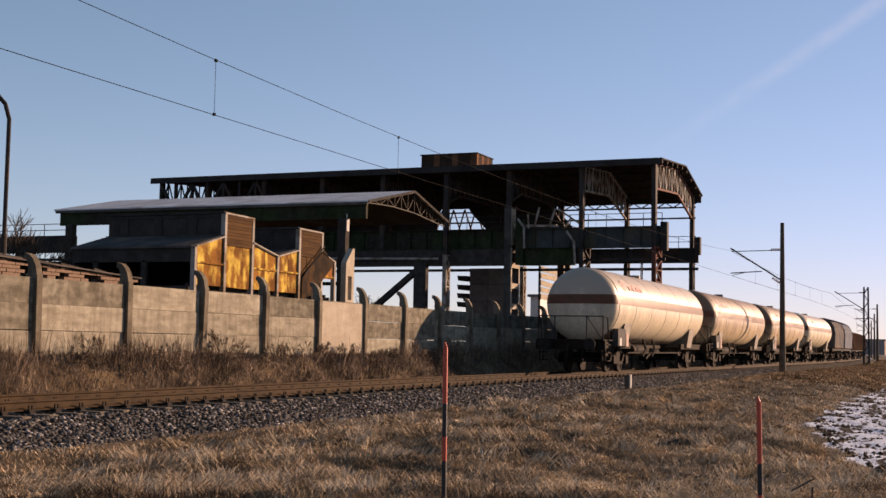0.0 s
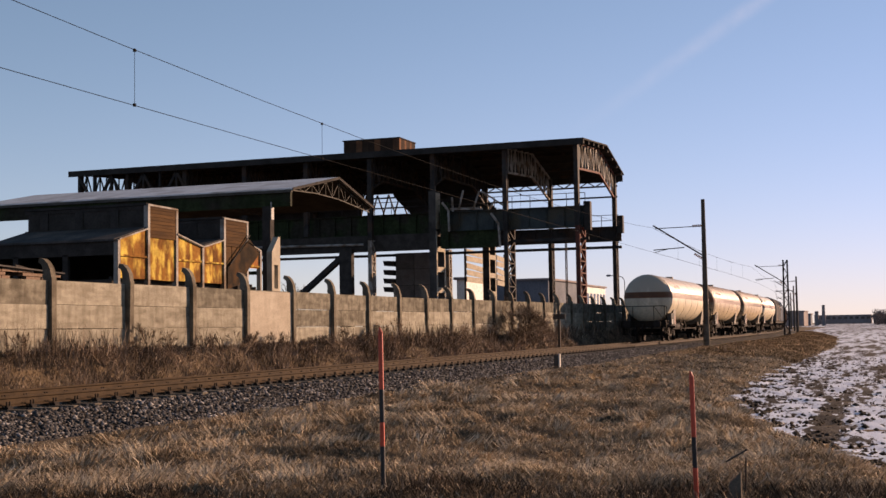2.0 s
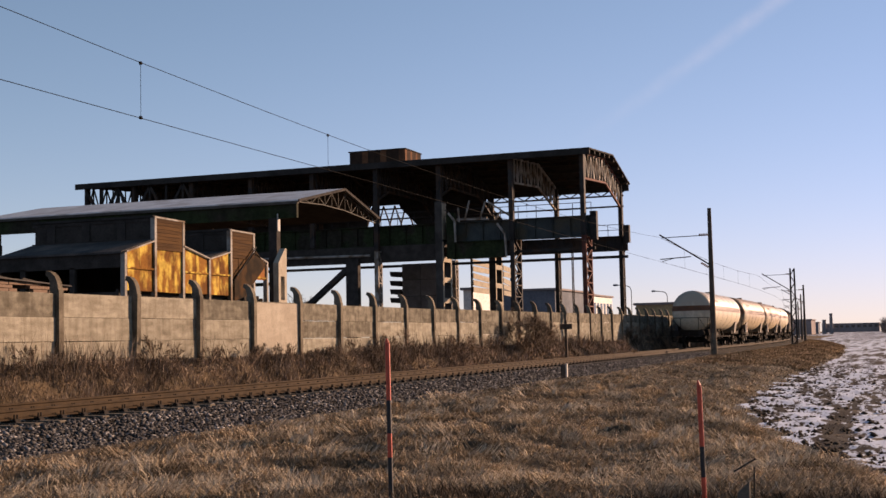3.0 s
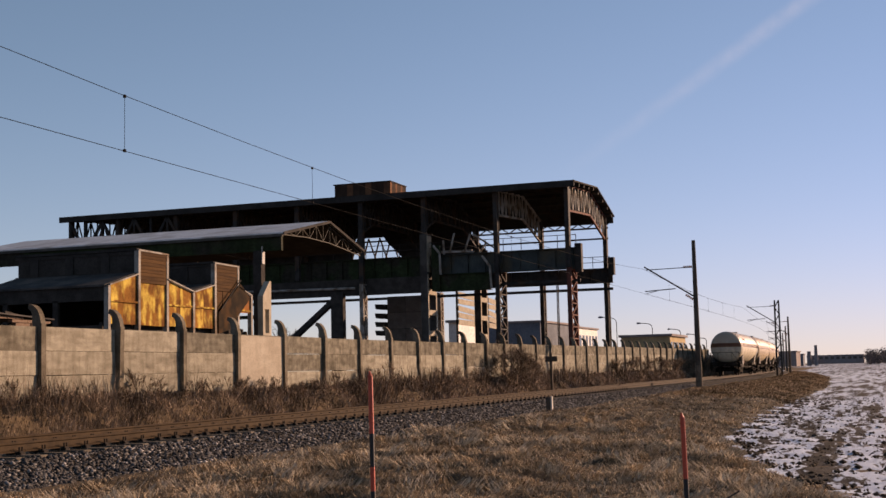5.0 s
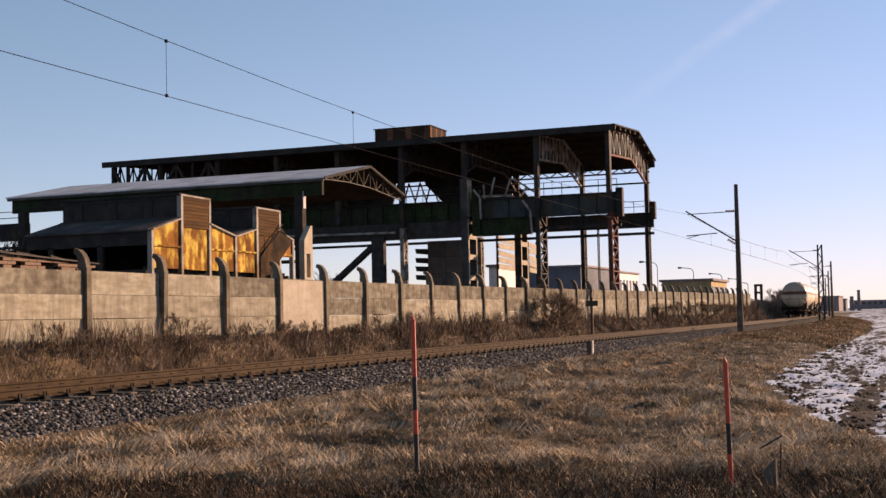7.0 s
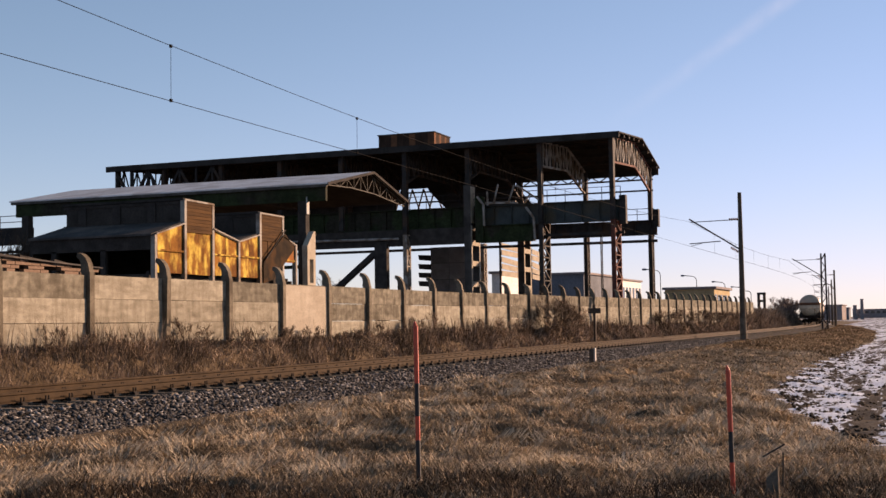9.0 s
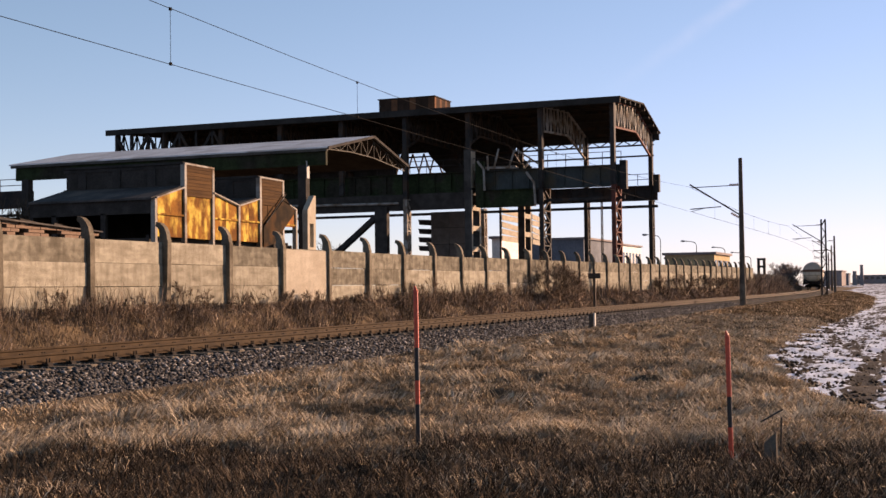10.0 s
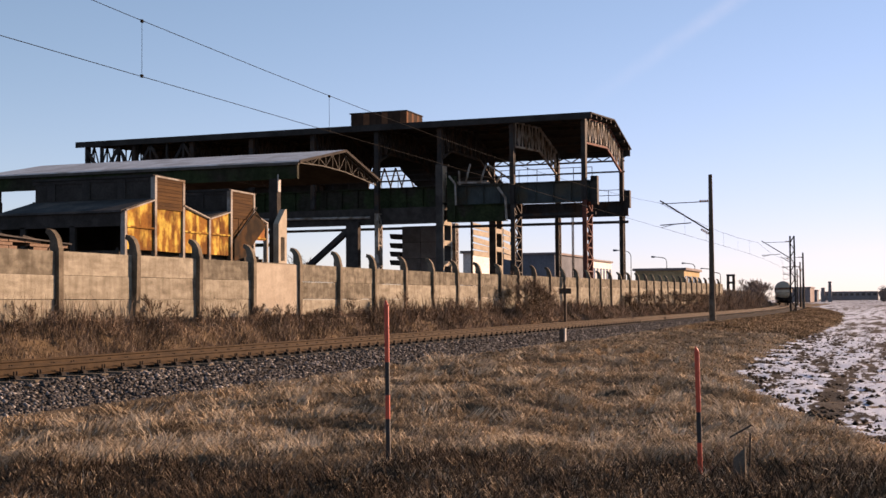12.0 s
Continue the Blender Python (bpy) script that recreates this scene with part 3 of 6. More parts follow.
# ---- train ----
REAR_X, SPEED = 46.6, 14.45
TRAIN, WHEELS = [], []


def make_bogie(wagon, x, turning):
    b = B()
    for s in (-1, 1):
        y = s * 1.0
        prism(b, [(-1.35, 0.50), (-1.2, 0.62), (-0.55, 0.66), (-0.35, 0.42), (0.35, 0.42), (0.55, 0.66), (1.2, 0.62), (1.35, 0.50), (1.2, 0.44), (0.65, 0.5), (0.4, 0.3), (-0.4, 0.3), (-0.65, 0.5), (-1.2, 0.44)], "y", y - 0.06, y + 0.06)
        for w in (-0.9, 0.9):
            box(b, w - 0.17, w + 0.17, y - 0.13, y + 0.13, 0.33, 0.62)
            rod(b, (w - 0.24, y, 0.5), (w - 0.24, y, 0.72), 0.07, 8)
            rod(b, (w + 0.24, y, 0.5), (w + 0.24, y, 0.72), 0.07, 8)
    box(b, -0.25, 0.25, -1.0, 1.0, 0.4, 0.75)
    frame_ob = part("bogie_frame", b, M_UNDERL, wagon, "dusty cast bogie frame")
    frame_ob.matrix_basis = pose(x, 0, 0)
    for w in (-0.9, 0.9):
        b = B()
        for s in (-1, 1):
            prof = [(s * 0.68, 0.12), (s * 0.68, 0.485), (s * 0.71, 0.485), (s * 0.72, 0.46), (s * 0.815, 0.455), (s * 0.815, 0.39), (s * 0.775, 0.36), (s * 0.775, 0.16), (s * 0.85, 0.14), (s * 0.85, 0.05)]
            rings = [[b.verts.new((r * math.cos(6.2832 * i / 24), p, r * math.sin(6.2832 * i / 24))) for i in range(24)] for p, r in prof]
            for a, c in zip(rings, rings[1:]):
                for i in range(24):
                    b.faces.new((a[i], a[(i + 1) % 24], c[(i + 1) % 24], c[i]))
            b.faces.new(rings[0])
            b.faces.new(rings[-1][::-1])
        rod(b, (0, -0.68, 0), (0, 0.68, 0), 0.085, 12)
        ws = part("wheelset", b, M_UNDER, wagon, "steel wheelset blackened by brake dust")
        m0 = pose(x + w, 0, 0.46)
        ws.matrix_basis = m0
        if turning:
            WHEELS.append((ws, m0))


def wagon_ends(wagon, x0, x1, z=1.05):
    for x, s in ((x0, -1), (x1, 1)):
        for y in (-0.875, 0.875):
            b = B()
            rod(b, (x, y, z), (x + s * 0.42, y, z), 0.10, 12)
            rod(b, (x + s * 0.42, y, z), (x + s * 0.46, y, z), 0.23, 16, 0.22)
            rod(b, (x - s * 0.02, y, z), (x + s * 0.03, y, z), 0.16, 12)
            part("buffer", b, M_UNDER, wagon, smooth=True)
        b = B()
        rod(b, (x, 0, z - 0.02), (x + s * 0.3, 0, z - 0.05), 0.05, 8)
        tube(b, [(x + s * 0.3, 0, z - 0.05), (x + s * 0.42, 0, z - 0.25), (x + s * 0.34, 0, z - 0.5)], 0.035, 6)
        part("screw_coupling", b, M_UNDER, wagon)
    b = B()
    for y in (-0.5, 0.5):
        tube(b, [(x0, y, z - 0.1), (x0 - 0.16, y, z - 0.3), (x0 - 0.12, y, z - 0.6), (x0 + 0.02, y, z - 0.55)], 0.025, 6)
    part("brake_hose", b, M_UNDER, wagon)


TANK_R, TANK_Z, TANK_L = 1.44, 2.58, 17.2


def tank_profile(r, grow=0.0):
    pts = []
    for k in range(0, 9):
        a = k / 8 * math.pi / 2
        pts.append((0.75 - 0.75 * math.cos(a) - grow, max(0.02, r * math.sin(a) ** 0.8)))
    return pts


def make_tank_wagon(lead, variant, turning):
    wagon = empty("tank_wagon", track_pose(REAR_X + lead), ["cream gas tank wagon with faded orange band, last in train", "dusty tan tank wagon with orange band and ring seam", "dusty tan tank wagon with orange band", "pale cream tank wagon with dark orange band"][variant], "tank wagon", "tank wagons of the goods train")
    L = TANK_L
    b = B()
    prof = tank_profile(TANK_R)
    lathe(b, prof + [(L - p, r) for p, r in prof[::-1]], TANK_Z, 48)
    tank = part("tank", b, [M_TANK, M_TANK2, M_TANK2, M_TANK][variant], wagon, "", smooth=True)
    # the band round the tank at mid height, ends included
    b = B()
    pr = tank_profile(TANK_R + 0.012, 0.012)
    radii, places = [r for _, r in pr], [q for q, _ in pr]
    rows = []
    for h in (0.02, 0.2, 0.38):
        half = math.sqrt((TANK_R + 0.012) ** 2 - h * h)
        cap = [half * math.sin(k / 12 * math.pi / 2) for k in range(-12, 13)]
        rear = [(float(np.interp(math.hypot(y, h), radii, places)), y) for y in cap]
        loop = rear + [(L - q, y) for q, y in rear[::-1]]
        rows.append([b.verts.new((q, y, TANK_Z + h)) for q, y in loop])
    for r0, r1 in zip(rows, rows[1:]):
        n = len(r0)
        for k in range(n):
            b.faces.new((r0[k], r0[(k + 1) % n], r1[(k + 1) % n], r1[k]))
    bmesh.ops.solidify(b, geom=b.faces[:], thickness=0.006)
    part("orange_band", b, M_BAND, tank, "faded orange warning band", smooth=True)
    # weld rings
    for k in range(1, 6):
        x = 0.75 + (L - 1.5) * k / 6
        b = B()
        lathe(b, [(x - 0.02, TANK_R - 0.02), (x - 0.015, TANK_R + 0.006), (x + 0.015, TANK_R + 0.006), (x + 0.02, TANK_R - 0.02)], TANK_Z, 48)
        part("weld_seam", b, M_UNDERL if (variant == 1 and k == 3) else M_TANKS, tank, smooth=True)
    # rim light strip of the end hoop
    b = B()
    lathe(b, [(0.74, TANK_R - 0.02), (0.745, TANK_R + 0.012), (0.86, TANK_R + 0.012), (0.865, TANK_R - 0.02)], TANK_Z, 48)
    part("end_hoop", b, M_WHITE, tank, "pale hoop at the tank's end", smooth=True)
    # frame
    for y in (-1.0, 1.0):
        for a, c in ((-0.9, 3.9), (L - 3.9, L + 0.9)):
            b = B()
            box(b, a, c, y - 0.06, y + 0.06, 0.92, 1.16)
            part("side_sill", b, M_UNDERL, wagon)
    for x in (-0.9, L + 0.75):
        b = B()
        box(b, x, x + 0.15, -1.35, 1.35, 0.85, 1.2)
        part("headstock", b, M_UNDERL, wagon)
    b = B()
    box(b, 3.5, L - 3.5, -0.2, 0.2, 0.95, 1.15)
    part("centre_sill", b, M_UNDERL, wagon)
    for x in (2.6, L - 2.6):
        b = B()
        prism(b, [(-1.15, 1.0), (1.15, 1.0), (1.3, 1.9), (0.9, 1.6), (0.4, 1.3), (-0.4, 1.3), (-0.9, 1.6), (-1.3, 1.9)], "x", x - 0.5, x + 0.5)
        part("saddle", b, M_TANKS, wagon, "dirty cream saddle under the tank")
    # control cabinets beside the near bogie
    for y in (-1.22, 1.22):
        b = B()
        box(b, 0.95, 2.1, y - 0.12, y + 0.12, 1.0, 1.68)
        part("cabinet", b, M_PANELW, wagon, "grey valve cabinet", bevel=0.02)
        b = B()
        box(b, 1.1, 1.4, y * 1.11 - 0.01, y * 1.11 + 0.01, 1.02, 1.32)
        part("placard", b, M_WPAINT, wagon, "white placard")
        b = B()
        box(b, 2.25, 2.6, y - 0.1, y + 0.1, 1.0, 1.5)
        part("hazard_plate", b, M_BAND, wagon, "rust orange plate")
        # steps and handrail
        b = B()
        for z in (0.45, 0.75, 1.05):
            box(b, -0.55, -0.15, y - 0.14, y + 0.1, z - 0.02, z + 0.02)
        for x in (-0.55, -0.15):
            box(b, x - 0.02, x + 0.02, y + 0.06, y + 0.1, 0.42, 1.2)
        part("step", b, M_UNDERL, wagon)
    b = B()
    for y in (-1.25, -0.62, 0.62, 1.25):
        rod(b, (-0.85, y, 1.15), (-0.85, y, 2.1), 0.022, 6)
    tube(b, [(-0.85, -1.25, 2.1), (-0.85, 1.25, 2.1)], 0.022, 6)
    tube(b, [(-0.85, -1.25, 2.1), (-0.5, -1.32, 2.05), (-0.3, -1.32, 1.2)], 0.022, 6)
    tube(b, [(-0.85, 1.25, 2.1), (-0.5, 1.32, 2.05), (-0.3, 1.32, 1.2)], 0.022, 6)
    tube(b, [(-0.85, -1.25, 1.2), (-0.85, -0.62, 2.1)], 0.015, 5)
    part("platform_railing", b, M_UNDER, wagon, "thin dark railing")
    b = B()
    box(b, -0.95, 0.3, -1.3, 1.3, 1.2, 1.24)
    part("platform", b, M_UNDERL, wagon)
    # brake gear and pipes between the bogies
    b = B()
    rod(b, (5.5, -0.6, 0.85), (8.0, -0.6, 0.85), 0.22, 12)
    rod(b, (8.6, 0.4, 0.8), (10.4, 0.4, 0.8), 0.2, 12)
    for x in (6.6, 8.2):
        tube(b, [(x, -0.9, 1.3), (x - 0.3, -1.1, 0.9), (x - 0.9, -1.1, 0.6)], 0.05, 6)
    beam(b, (3.8, -0.95, 0.75), (L - 3.8, -0.95, 0.75), 0.05)
    part("brake_gear", b, M_UNDERL, wagon)
    b = B()
    rod(b, (L / 2, 0, TANK_Z + TANK_R - 0.05), (L / 2, 0, TANK_Z + TANK_R + 0.12), 0.25, 16)
    part("manhole", b, M_TANKS, tank, smooth=True)
    # faded print on the side
    for y in (-1,):
        b = B()
        zc, yc = TANK_Z + 0.72, -1.265
        tilt = Matrix.Translation((2.1, yc, zc)) @ Matrix.Rotation(radians(-30), 4, "X")
        ring = []
        for k in range(12):
            a0, a1 = 6.2832 * k / 12, 6.2832 * (k + 0.8) / 12
            for ra, rb in ((0.27, 0.34), (0.10, 0.17)):
                v = [b.verts.new(tilt @ Vector((r * math.cos(a), -0.02, r * math.sin(a)))) for r, a in ((ra, a0), (rb, a0), (rb, a1), (ra, a1))]
                b.faces.new(v)
        part("round_mark", b, M_LOGO, tank, "faded red round mark")
        for k in range(7):
            b = B()
            box(b, 2.75 + k * 0.3, 2.75 + (0.14 if k % 2 else 0.2) + k * 0.3, -0.022, -0.012, -0.11, 0.09 + 0.04 * (k % 3), Matrix.Translation((0, yc, zc)) @ Matrix.Rotation(radians(-30), 4, "X"))
            part("letter_bar", b, M_LOGO, tank, "faded red unreadable letter")
    for x in (2.2, L - 2.2):
        make_bogie(wagon, x, turning)
    wagon_ends(wagon, -0.9, L + 0.9)
    TRAIN.append((wagon, lead))
    return wagon




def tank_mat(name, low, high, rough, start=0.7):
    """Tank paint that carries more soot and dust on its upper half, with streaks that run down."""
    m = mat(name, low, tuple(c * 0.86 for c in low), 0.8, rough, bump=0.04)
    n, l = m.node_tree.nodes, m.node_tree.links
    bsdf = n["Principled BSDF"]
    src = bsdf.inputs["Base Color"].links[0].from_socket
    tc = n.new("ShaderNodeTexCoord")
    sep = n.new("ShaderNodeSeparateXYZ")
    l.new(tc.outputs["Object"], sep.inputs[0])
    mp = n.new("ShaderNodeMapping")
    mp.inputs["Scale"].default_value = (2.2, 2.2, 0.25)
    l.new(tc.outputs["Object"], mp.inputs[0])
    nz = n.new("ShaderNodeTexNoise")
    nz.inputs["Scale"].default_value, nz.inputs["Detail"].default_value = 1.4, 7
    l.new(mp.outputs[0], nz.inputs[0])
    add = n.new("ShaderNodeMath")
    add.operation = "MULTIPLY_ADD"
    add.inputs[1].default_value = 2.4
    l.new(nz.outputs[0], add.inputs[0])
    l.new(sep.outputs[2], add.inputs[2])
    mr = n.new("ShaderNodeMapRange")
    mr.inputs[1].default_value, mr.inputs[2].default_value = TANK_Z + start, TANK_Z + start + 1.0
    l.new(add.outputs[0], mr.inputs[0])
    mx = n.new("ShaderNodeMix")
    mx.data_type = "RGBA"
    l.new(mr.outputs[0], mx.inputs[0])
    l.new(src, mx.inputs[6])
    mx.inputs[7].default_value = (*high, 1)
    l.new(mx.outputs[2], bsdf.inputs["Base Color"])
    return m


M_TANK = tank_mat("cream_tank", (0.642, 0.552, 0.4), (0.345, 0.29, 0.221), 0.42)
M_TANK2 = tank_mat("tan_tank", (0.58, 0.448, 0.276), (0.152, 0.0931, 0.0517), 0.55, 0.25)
M_PANELW = mat("grimy_grey_box", (0.083, 0.076, 0.069), (0.0483, 0.0449, 0.0414), 3, 0.7)
M_TANKS = mat("dirty_cream", (0.17, 0.135, 0.0943), (0.116, 0.0897, 0.0628), 2, 0.6)
for i_ in range(4):
    make_tank_wagon(19.55 * i_, i_, i_ == 0)


def make_hood_wagon(lead, material, label):
    wagon = empty("covered_wagon", track_pose(REAR_X + lead), label, "covered wagon", "covered wagons of the goods train")
    L = 10.2
    prof = [(-1.45, 1.25), (1.45, 1.25), (1.5, 2.6), (1.42, 3.2), (1.1, 3.75), (0.5, 4.05), (-0.5, 4.05), (-1.1, 3.75), (-1.42, 3.2), (-1.5, 2.6)]
    b = B()
    prism(b, prof, "x", 0, L)
    hood = part("hood", b, material, wagon, bevel=0.03)
    for k in range(8):
        b = B()
        x = 0.2 + k * (L - 0.4) / 7
        big = [(p[0] * 1.012, p[1] + (0.03 if p[1] > 2 else 0)) for p in prof]
        prism(b, big, "x", x - 0.05, x + 0.05)
        part("rib", b, material, hood)
    b = B()
    box(b, -0.3, L + 0.3, -1.3, 1.3, 1.0, 1.24)
    part("underframe", b, M_UNDERL, wagon)
    for x in (1.9, L - 1.9):
        make_bogie(wagon, x, False)
    wagon_ends(wagon, -0.3, L + 0.3)
    TRAIN.append((wagon, lead))


make_hood_wagon(78.4, M_HOOD, "dark grey covered wagon with a rusty patch")
make_hood_wagon(89.8, M_HOODB, "blue-grey covered wagon with a ribbed hood")


def make_stake_wagon(lead):
    wagon = empty("stake_wagon", track_pose(REAR_X + lead), "rust-brown flat wagon with upright stakes", "flat wagon", "flat wagons of the goods train")
    L = 13.5
    b = B()
    box(b, 0, L, -1.35, 1.35, 1.0, 1.28)
    part("deck", b, M_UNDERL, wagon)
    for k in range(8):
        for y in (-1.38, 1.38):
            b = B()
            box(b, 0.4 + k * 1.8, 0.56 + k * 1.8, y - 0.06, y + 0.06, 1.1, 3.1)
            part("stake", b, M_RUST, wagon)
    for x in (0.0, L - 0.12):
        b = B()
        box(b, x, x + 0.12, -1.35, 1.35, 1.28, 2.9)
        part("end_wall", b, M_RUST, wagon)
    for x in (2, L - 2):
        make_bogie(wagon, x, False)
    wagon_ends(wagon, 0, L)
    TRAIN.append((wagon, lead))


for i_ in range(3):
    make_stake_wagon(101.6 + 14.6 * i_)

# ---- crane hall ----
M_PANEL = mat("grey_panel", (0.17, 0.155, 0.14), (0.12, 0.108, 0.098), 1.2, 0.8, vary=0.12)
# dark timber, also the shaded tone of the shed columns and stanchion
M_DARKW = mat("dark_timber", (0.0578, 0.051, 0.0462), (0.034, 0.0306, 0.0272), 2, 0.9)
HY0, BAY, HX0, HX1, HG = 24.3, 6.1, 101.1, 115.8, 0.5
HALL_ROOF = [(100.4, 16.15), (109.5, 16.75), (116.6, 14.95)]


def roof_z(x):
    return float(np.interp(x, [p[0] for p in HALL_ROOF], [p[1] for p in HALL_ROOF]))


def truss(name, parent, material, label, y, top, bottom, n, w=0.13):
    """A plane truss in the x-z plane between two polylines: chords, with each web member a piece of its own."""
    tx, tz = zip(*top)
    bx, bz = zip(*bottom)
    xs0 = np.linspace(bx[0], bx[-1], n + 1)
    T = [(x, y, float(np.interp(x, tx, tz))) for x in xs0]
    Bq = [(x, y, float(np.interp(x, bx, bz))) for x in xs0]
    b = B()
    for line in (top, bottom):
        for a, c in zip(line, line[1:]):
            beam(b, (a[0], y, a[1]), (c[0], y, c[1]), w * 1.3)
    chords = part(name, b, material, parent, label)
    webs = []
    for k in range(n + 1):
        if (Vector(T[k]) - Vector(Bq[k])).length > 0.15:
            webs.append((T[k], Bq[k]))
        if k < n:
            webs.append((T[k], Bq[k + 1]) if k % 2 else (Bq[k], T[k + 1]))
    for p, q in webs:
        b = B()
        beam(b, p, q, w * 0.8)
        part("web_member", b, M_WHITE if material == M_RED else material, chords)
    return chords


def lattice_column(parent, material, label, x, y, z0, z1, wx=0.9, n=8):
    """Two steel legs, with each lacing bar a piece of its own."""
    b = B()
    for s in (-1, 1):
        box(b, x + s * wx / 2 - 0.1, x + s * wx / 2 + 0.1, y - 0.18, y + 0.18, z0, z1)
    legs = part("column", b, material, parent, label)
    for k in range(n):
        za, zb = z0 + (z1 - z0) * k / n, z0 + (z1 - z0) * (k + 1) / n
        for yy in (y - 0.15, y + 0.15):
            s = 1 if k % 2 else -1
            for p, q in (((x - s * wx / 2, yy, za), (x + s * wx / 2, yy, zb)), ((x - wx / 2, yy, zb), (x + wx / 2, yy, zb))):
                b = B()
                beam(b, p, q, 0.1)
                part("lacing_bar", b, material, legs)
    return legs


def slotted_column(b, x, y, z0, z1, wx=2.2, wy=0.85):
    """A two-legged concrete column with cross bars that leave upright slots."""
    for s in (-1, 1):
        box(b, x + s * (wx / 2 - 0.13) - 0.13, x + s * (wx / 2 - 0.13) + 0.13, y - wy / 2, y + wy / 2, z0, z1)
    z = z0
    while z < z1:
        box(b, x - wx / 2 + 0.26, x + wx / 2 - 0.26, y - wy / 2 + 0.03, y + wy / 2 - 0.02, z, min(z + 0.45, z1))
        z += 1.75
    box(b, x - wx / 2 + 0.26, x + wx / 2 - 0.26, y - wy / 2 + 0.03, y + wy / 2 - 0.02, z1 - 0.4, z1)
    return b


# cream that puts sunlight into column fronts; also bracket column and slats
M_PLASTERW = mat("sunlit_cream", (0.414, 0.366, 0.29), (0.31, 0.269, 0.207), 2, 0.9)
M_RUSTD = mat("dark_rust", (0.06, 0.036, 0.025), (0.035, 0.022, 0.016), 1.5, 0.9, vary=0.2)


def make_hall():
    hall = empty("crane_hall", pose(0, 0, 0), "derelict open steel crane hall with a dark sheeted roof", "industrial hall")
    n = 8
    ye = HY0 + BAY * n - 0.9
    # roof: sheeted slopes with thickness and a fascia
    for (xa, za), (xb, zb) in zip(HALL_ROOF, HALL_ROOF[1:]):
        b = B()
        prism(b, [(xa, za), (xb, zb), (xb, zb + 0.12), (xa, za + 0.12)], "y", HY0 - 0.8, ye + 0.9)
        part("roof_slope", b, M_ROOF, hall, "black bitumen-covered roof slope")
    b = B()
    box(b, 100.38, 100.52, HY0 - 0.8, ye + 0.9, 15.75, 16.28)
    part("fascia", b, M_ROOF, hall)
    for k in range(9):
        x = 101.0 + k * 1.85
        b = B()
        box(b, x - 0.08, x + 0.08, HY0 - 0.7, ye + 0.8, roof_z(x) - 0.28, roof_z(x) - 0.02)
        part("purlin", b, M_STEEL, hall)
    for k in range(n + 1):
        y = min(HY0 + BAY * k, ye) + (0.3 if k == 2 else 0)
        top = [(101.0, 16.0), (109.5, 16.5), (116.2, 14.75)]
        low = [(101.0, 13.9), (109.5, 14.4), (115.8, 12.75)] if k < 2 else [(101.0, 13.0), (104.0, 14.1), (112.0, 14.1), (115.8, 12.6)]
        truss("roof_truss", hall, [M_RED, M_WHITE, M_STEEL][min(k, 2)], ["red-leaded steel roof truss", "pale grey steel roof truss", "dark steel roof truss"][min(k, 2)], y, top, low, 14)
        for x in (HX0, HX1):
            if k == 3 and x == HX0:
                lattice_column(hall, M_WHITE, "pale lattice steel column", x, y - 0.1, HG, 8.6, 0.75, 9)
                b = B()
                box(b, x - 0.22, x + 0.22, y - 0.2, y + 0.2, 8.6, roof_z(x) - 0.2)
                part("upper_column", b, M_STEEL, hall)
                continue
            if 2 < k < 8:
                b = B()
                box(b, x - 0.2, x + 0.2, y - 0.2, y + 0.2, 9.2, roof_z(x) - 0.2)
                part("upper_column", b, M_STEEL, hall)
                continue
            if k < 2:
                lattice_column(hall, (M_RED if k == 0 else M_STEEL) if x == HX0 else M_STEEL, "rust-red steel lattice column" if (k == 0 and x == HX0) else "dark steel lattice column", x + (1.0 if x == HX0 else 0), y, HG, 9.2, 2.0 if x == HX0 else 0.8, 9)
                b = B()
                box(b, x - 0.28, x + 0.28, y - 0.18, y + 0.18, 9.2, roof_z(x) - 0.2)
                part("upper_column", b, M_STEEL, hall)
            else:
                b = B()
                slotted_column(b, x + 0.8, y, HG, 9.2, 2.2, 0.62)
                part("column", b, M_COL, hall, "two-legged concrete column with slots, in its shaded tone")
                # front plates carry the sunlit tone, the body behind the shaded one
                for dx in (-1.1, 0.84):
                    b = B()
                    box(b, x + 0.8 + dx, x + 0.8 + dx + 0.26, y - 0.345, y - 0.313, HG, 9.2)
                    part("lit_edge", b, M_PLASTERW, hall, "edge of the column in its sunlit cream tone")
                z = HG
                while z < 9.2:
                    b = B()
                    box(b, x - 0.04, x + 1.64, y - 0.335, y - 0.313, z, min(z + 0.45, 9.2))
                    part("lit_bar", b, M_PLASTERW, hall, "cross bar of the column in its sunlit cream tone")
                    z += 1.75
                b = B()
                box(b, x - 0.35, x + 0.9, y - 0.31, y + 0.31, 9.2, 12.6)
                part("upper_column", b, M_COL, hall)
                # the same sunlit plate on the upper part
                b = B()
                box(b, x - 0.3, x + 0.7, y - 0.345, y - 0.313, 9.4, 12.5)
                part("lit_edge", b, M_PLASTERW, hall, "edge of the column in its sunlit cream tone")
                b = B()
                box(b, x - 0.2, x + 0.2, y - 0.2, y + 0.2, 12.6, roof_z(x) - 0.2)
                part("roof_post", b, M_STEEL, hall)
    # deep lattice girder under the near eave at the hall's end
    b = B()
    beam(b, (100.9, ye, 12.6), (100.9, ye - 12.2, 12.6), 0.25)
    girder = part("eaves_girder", b, M_STEEL, hall, "dark lattice eaves girder")
    for k in range(7):
        y = ye - 1.75 * k
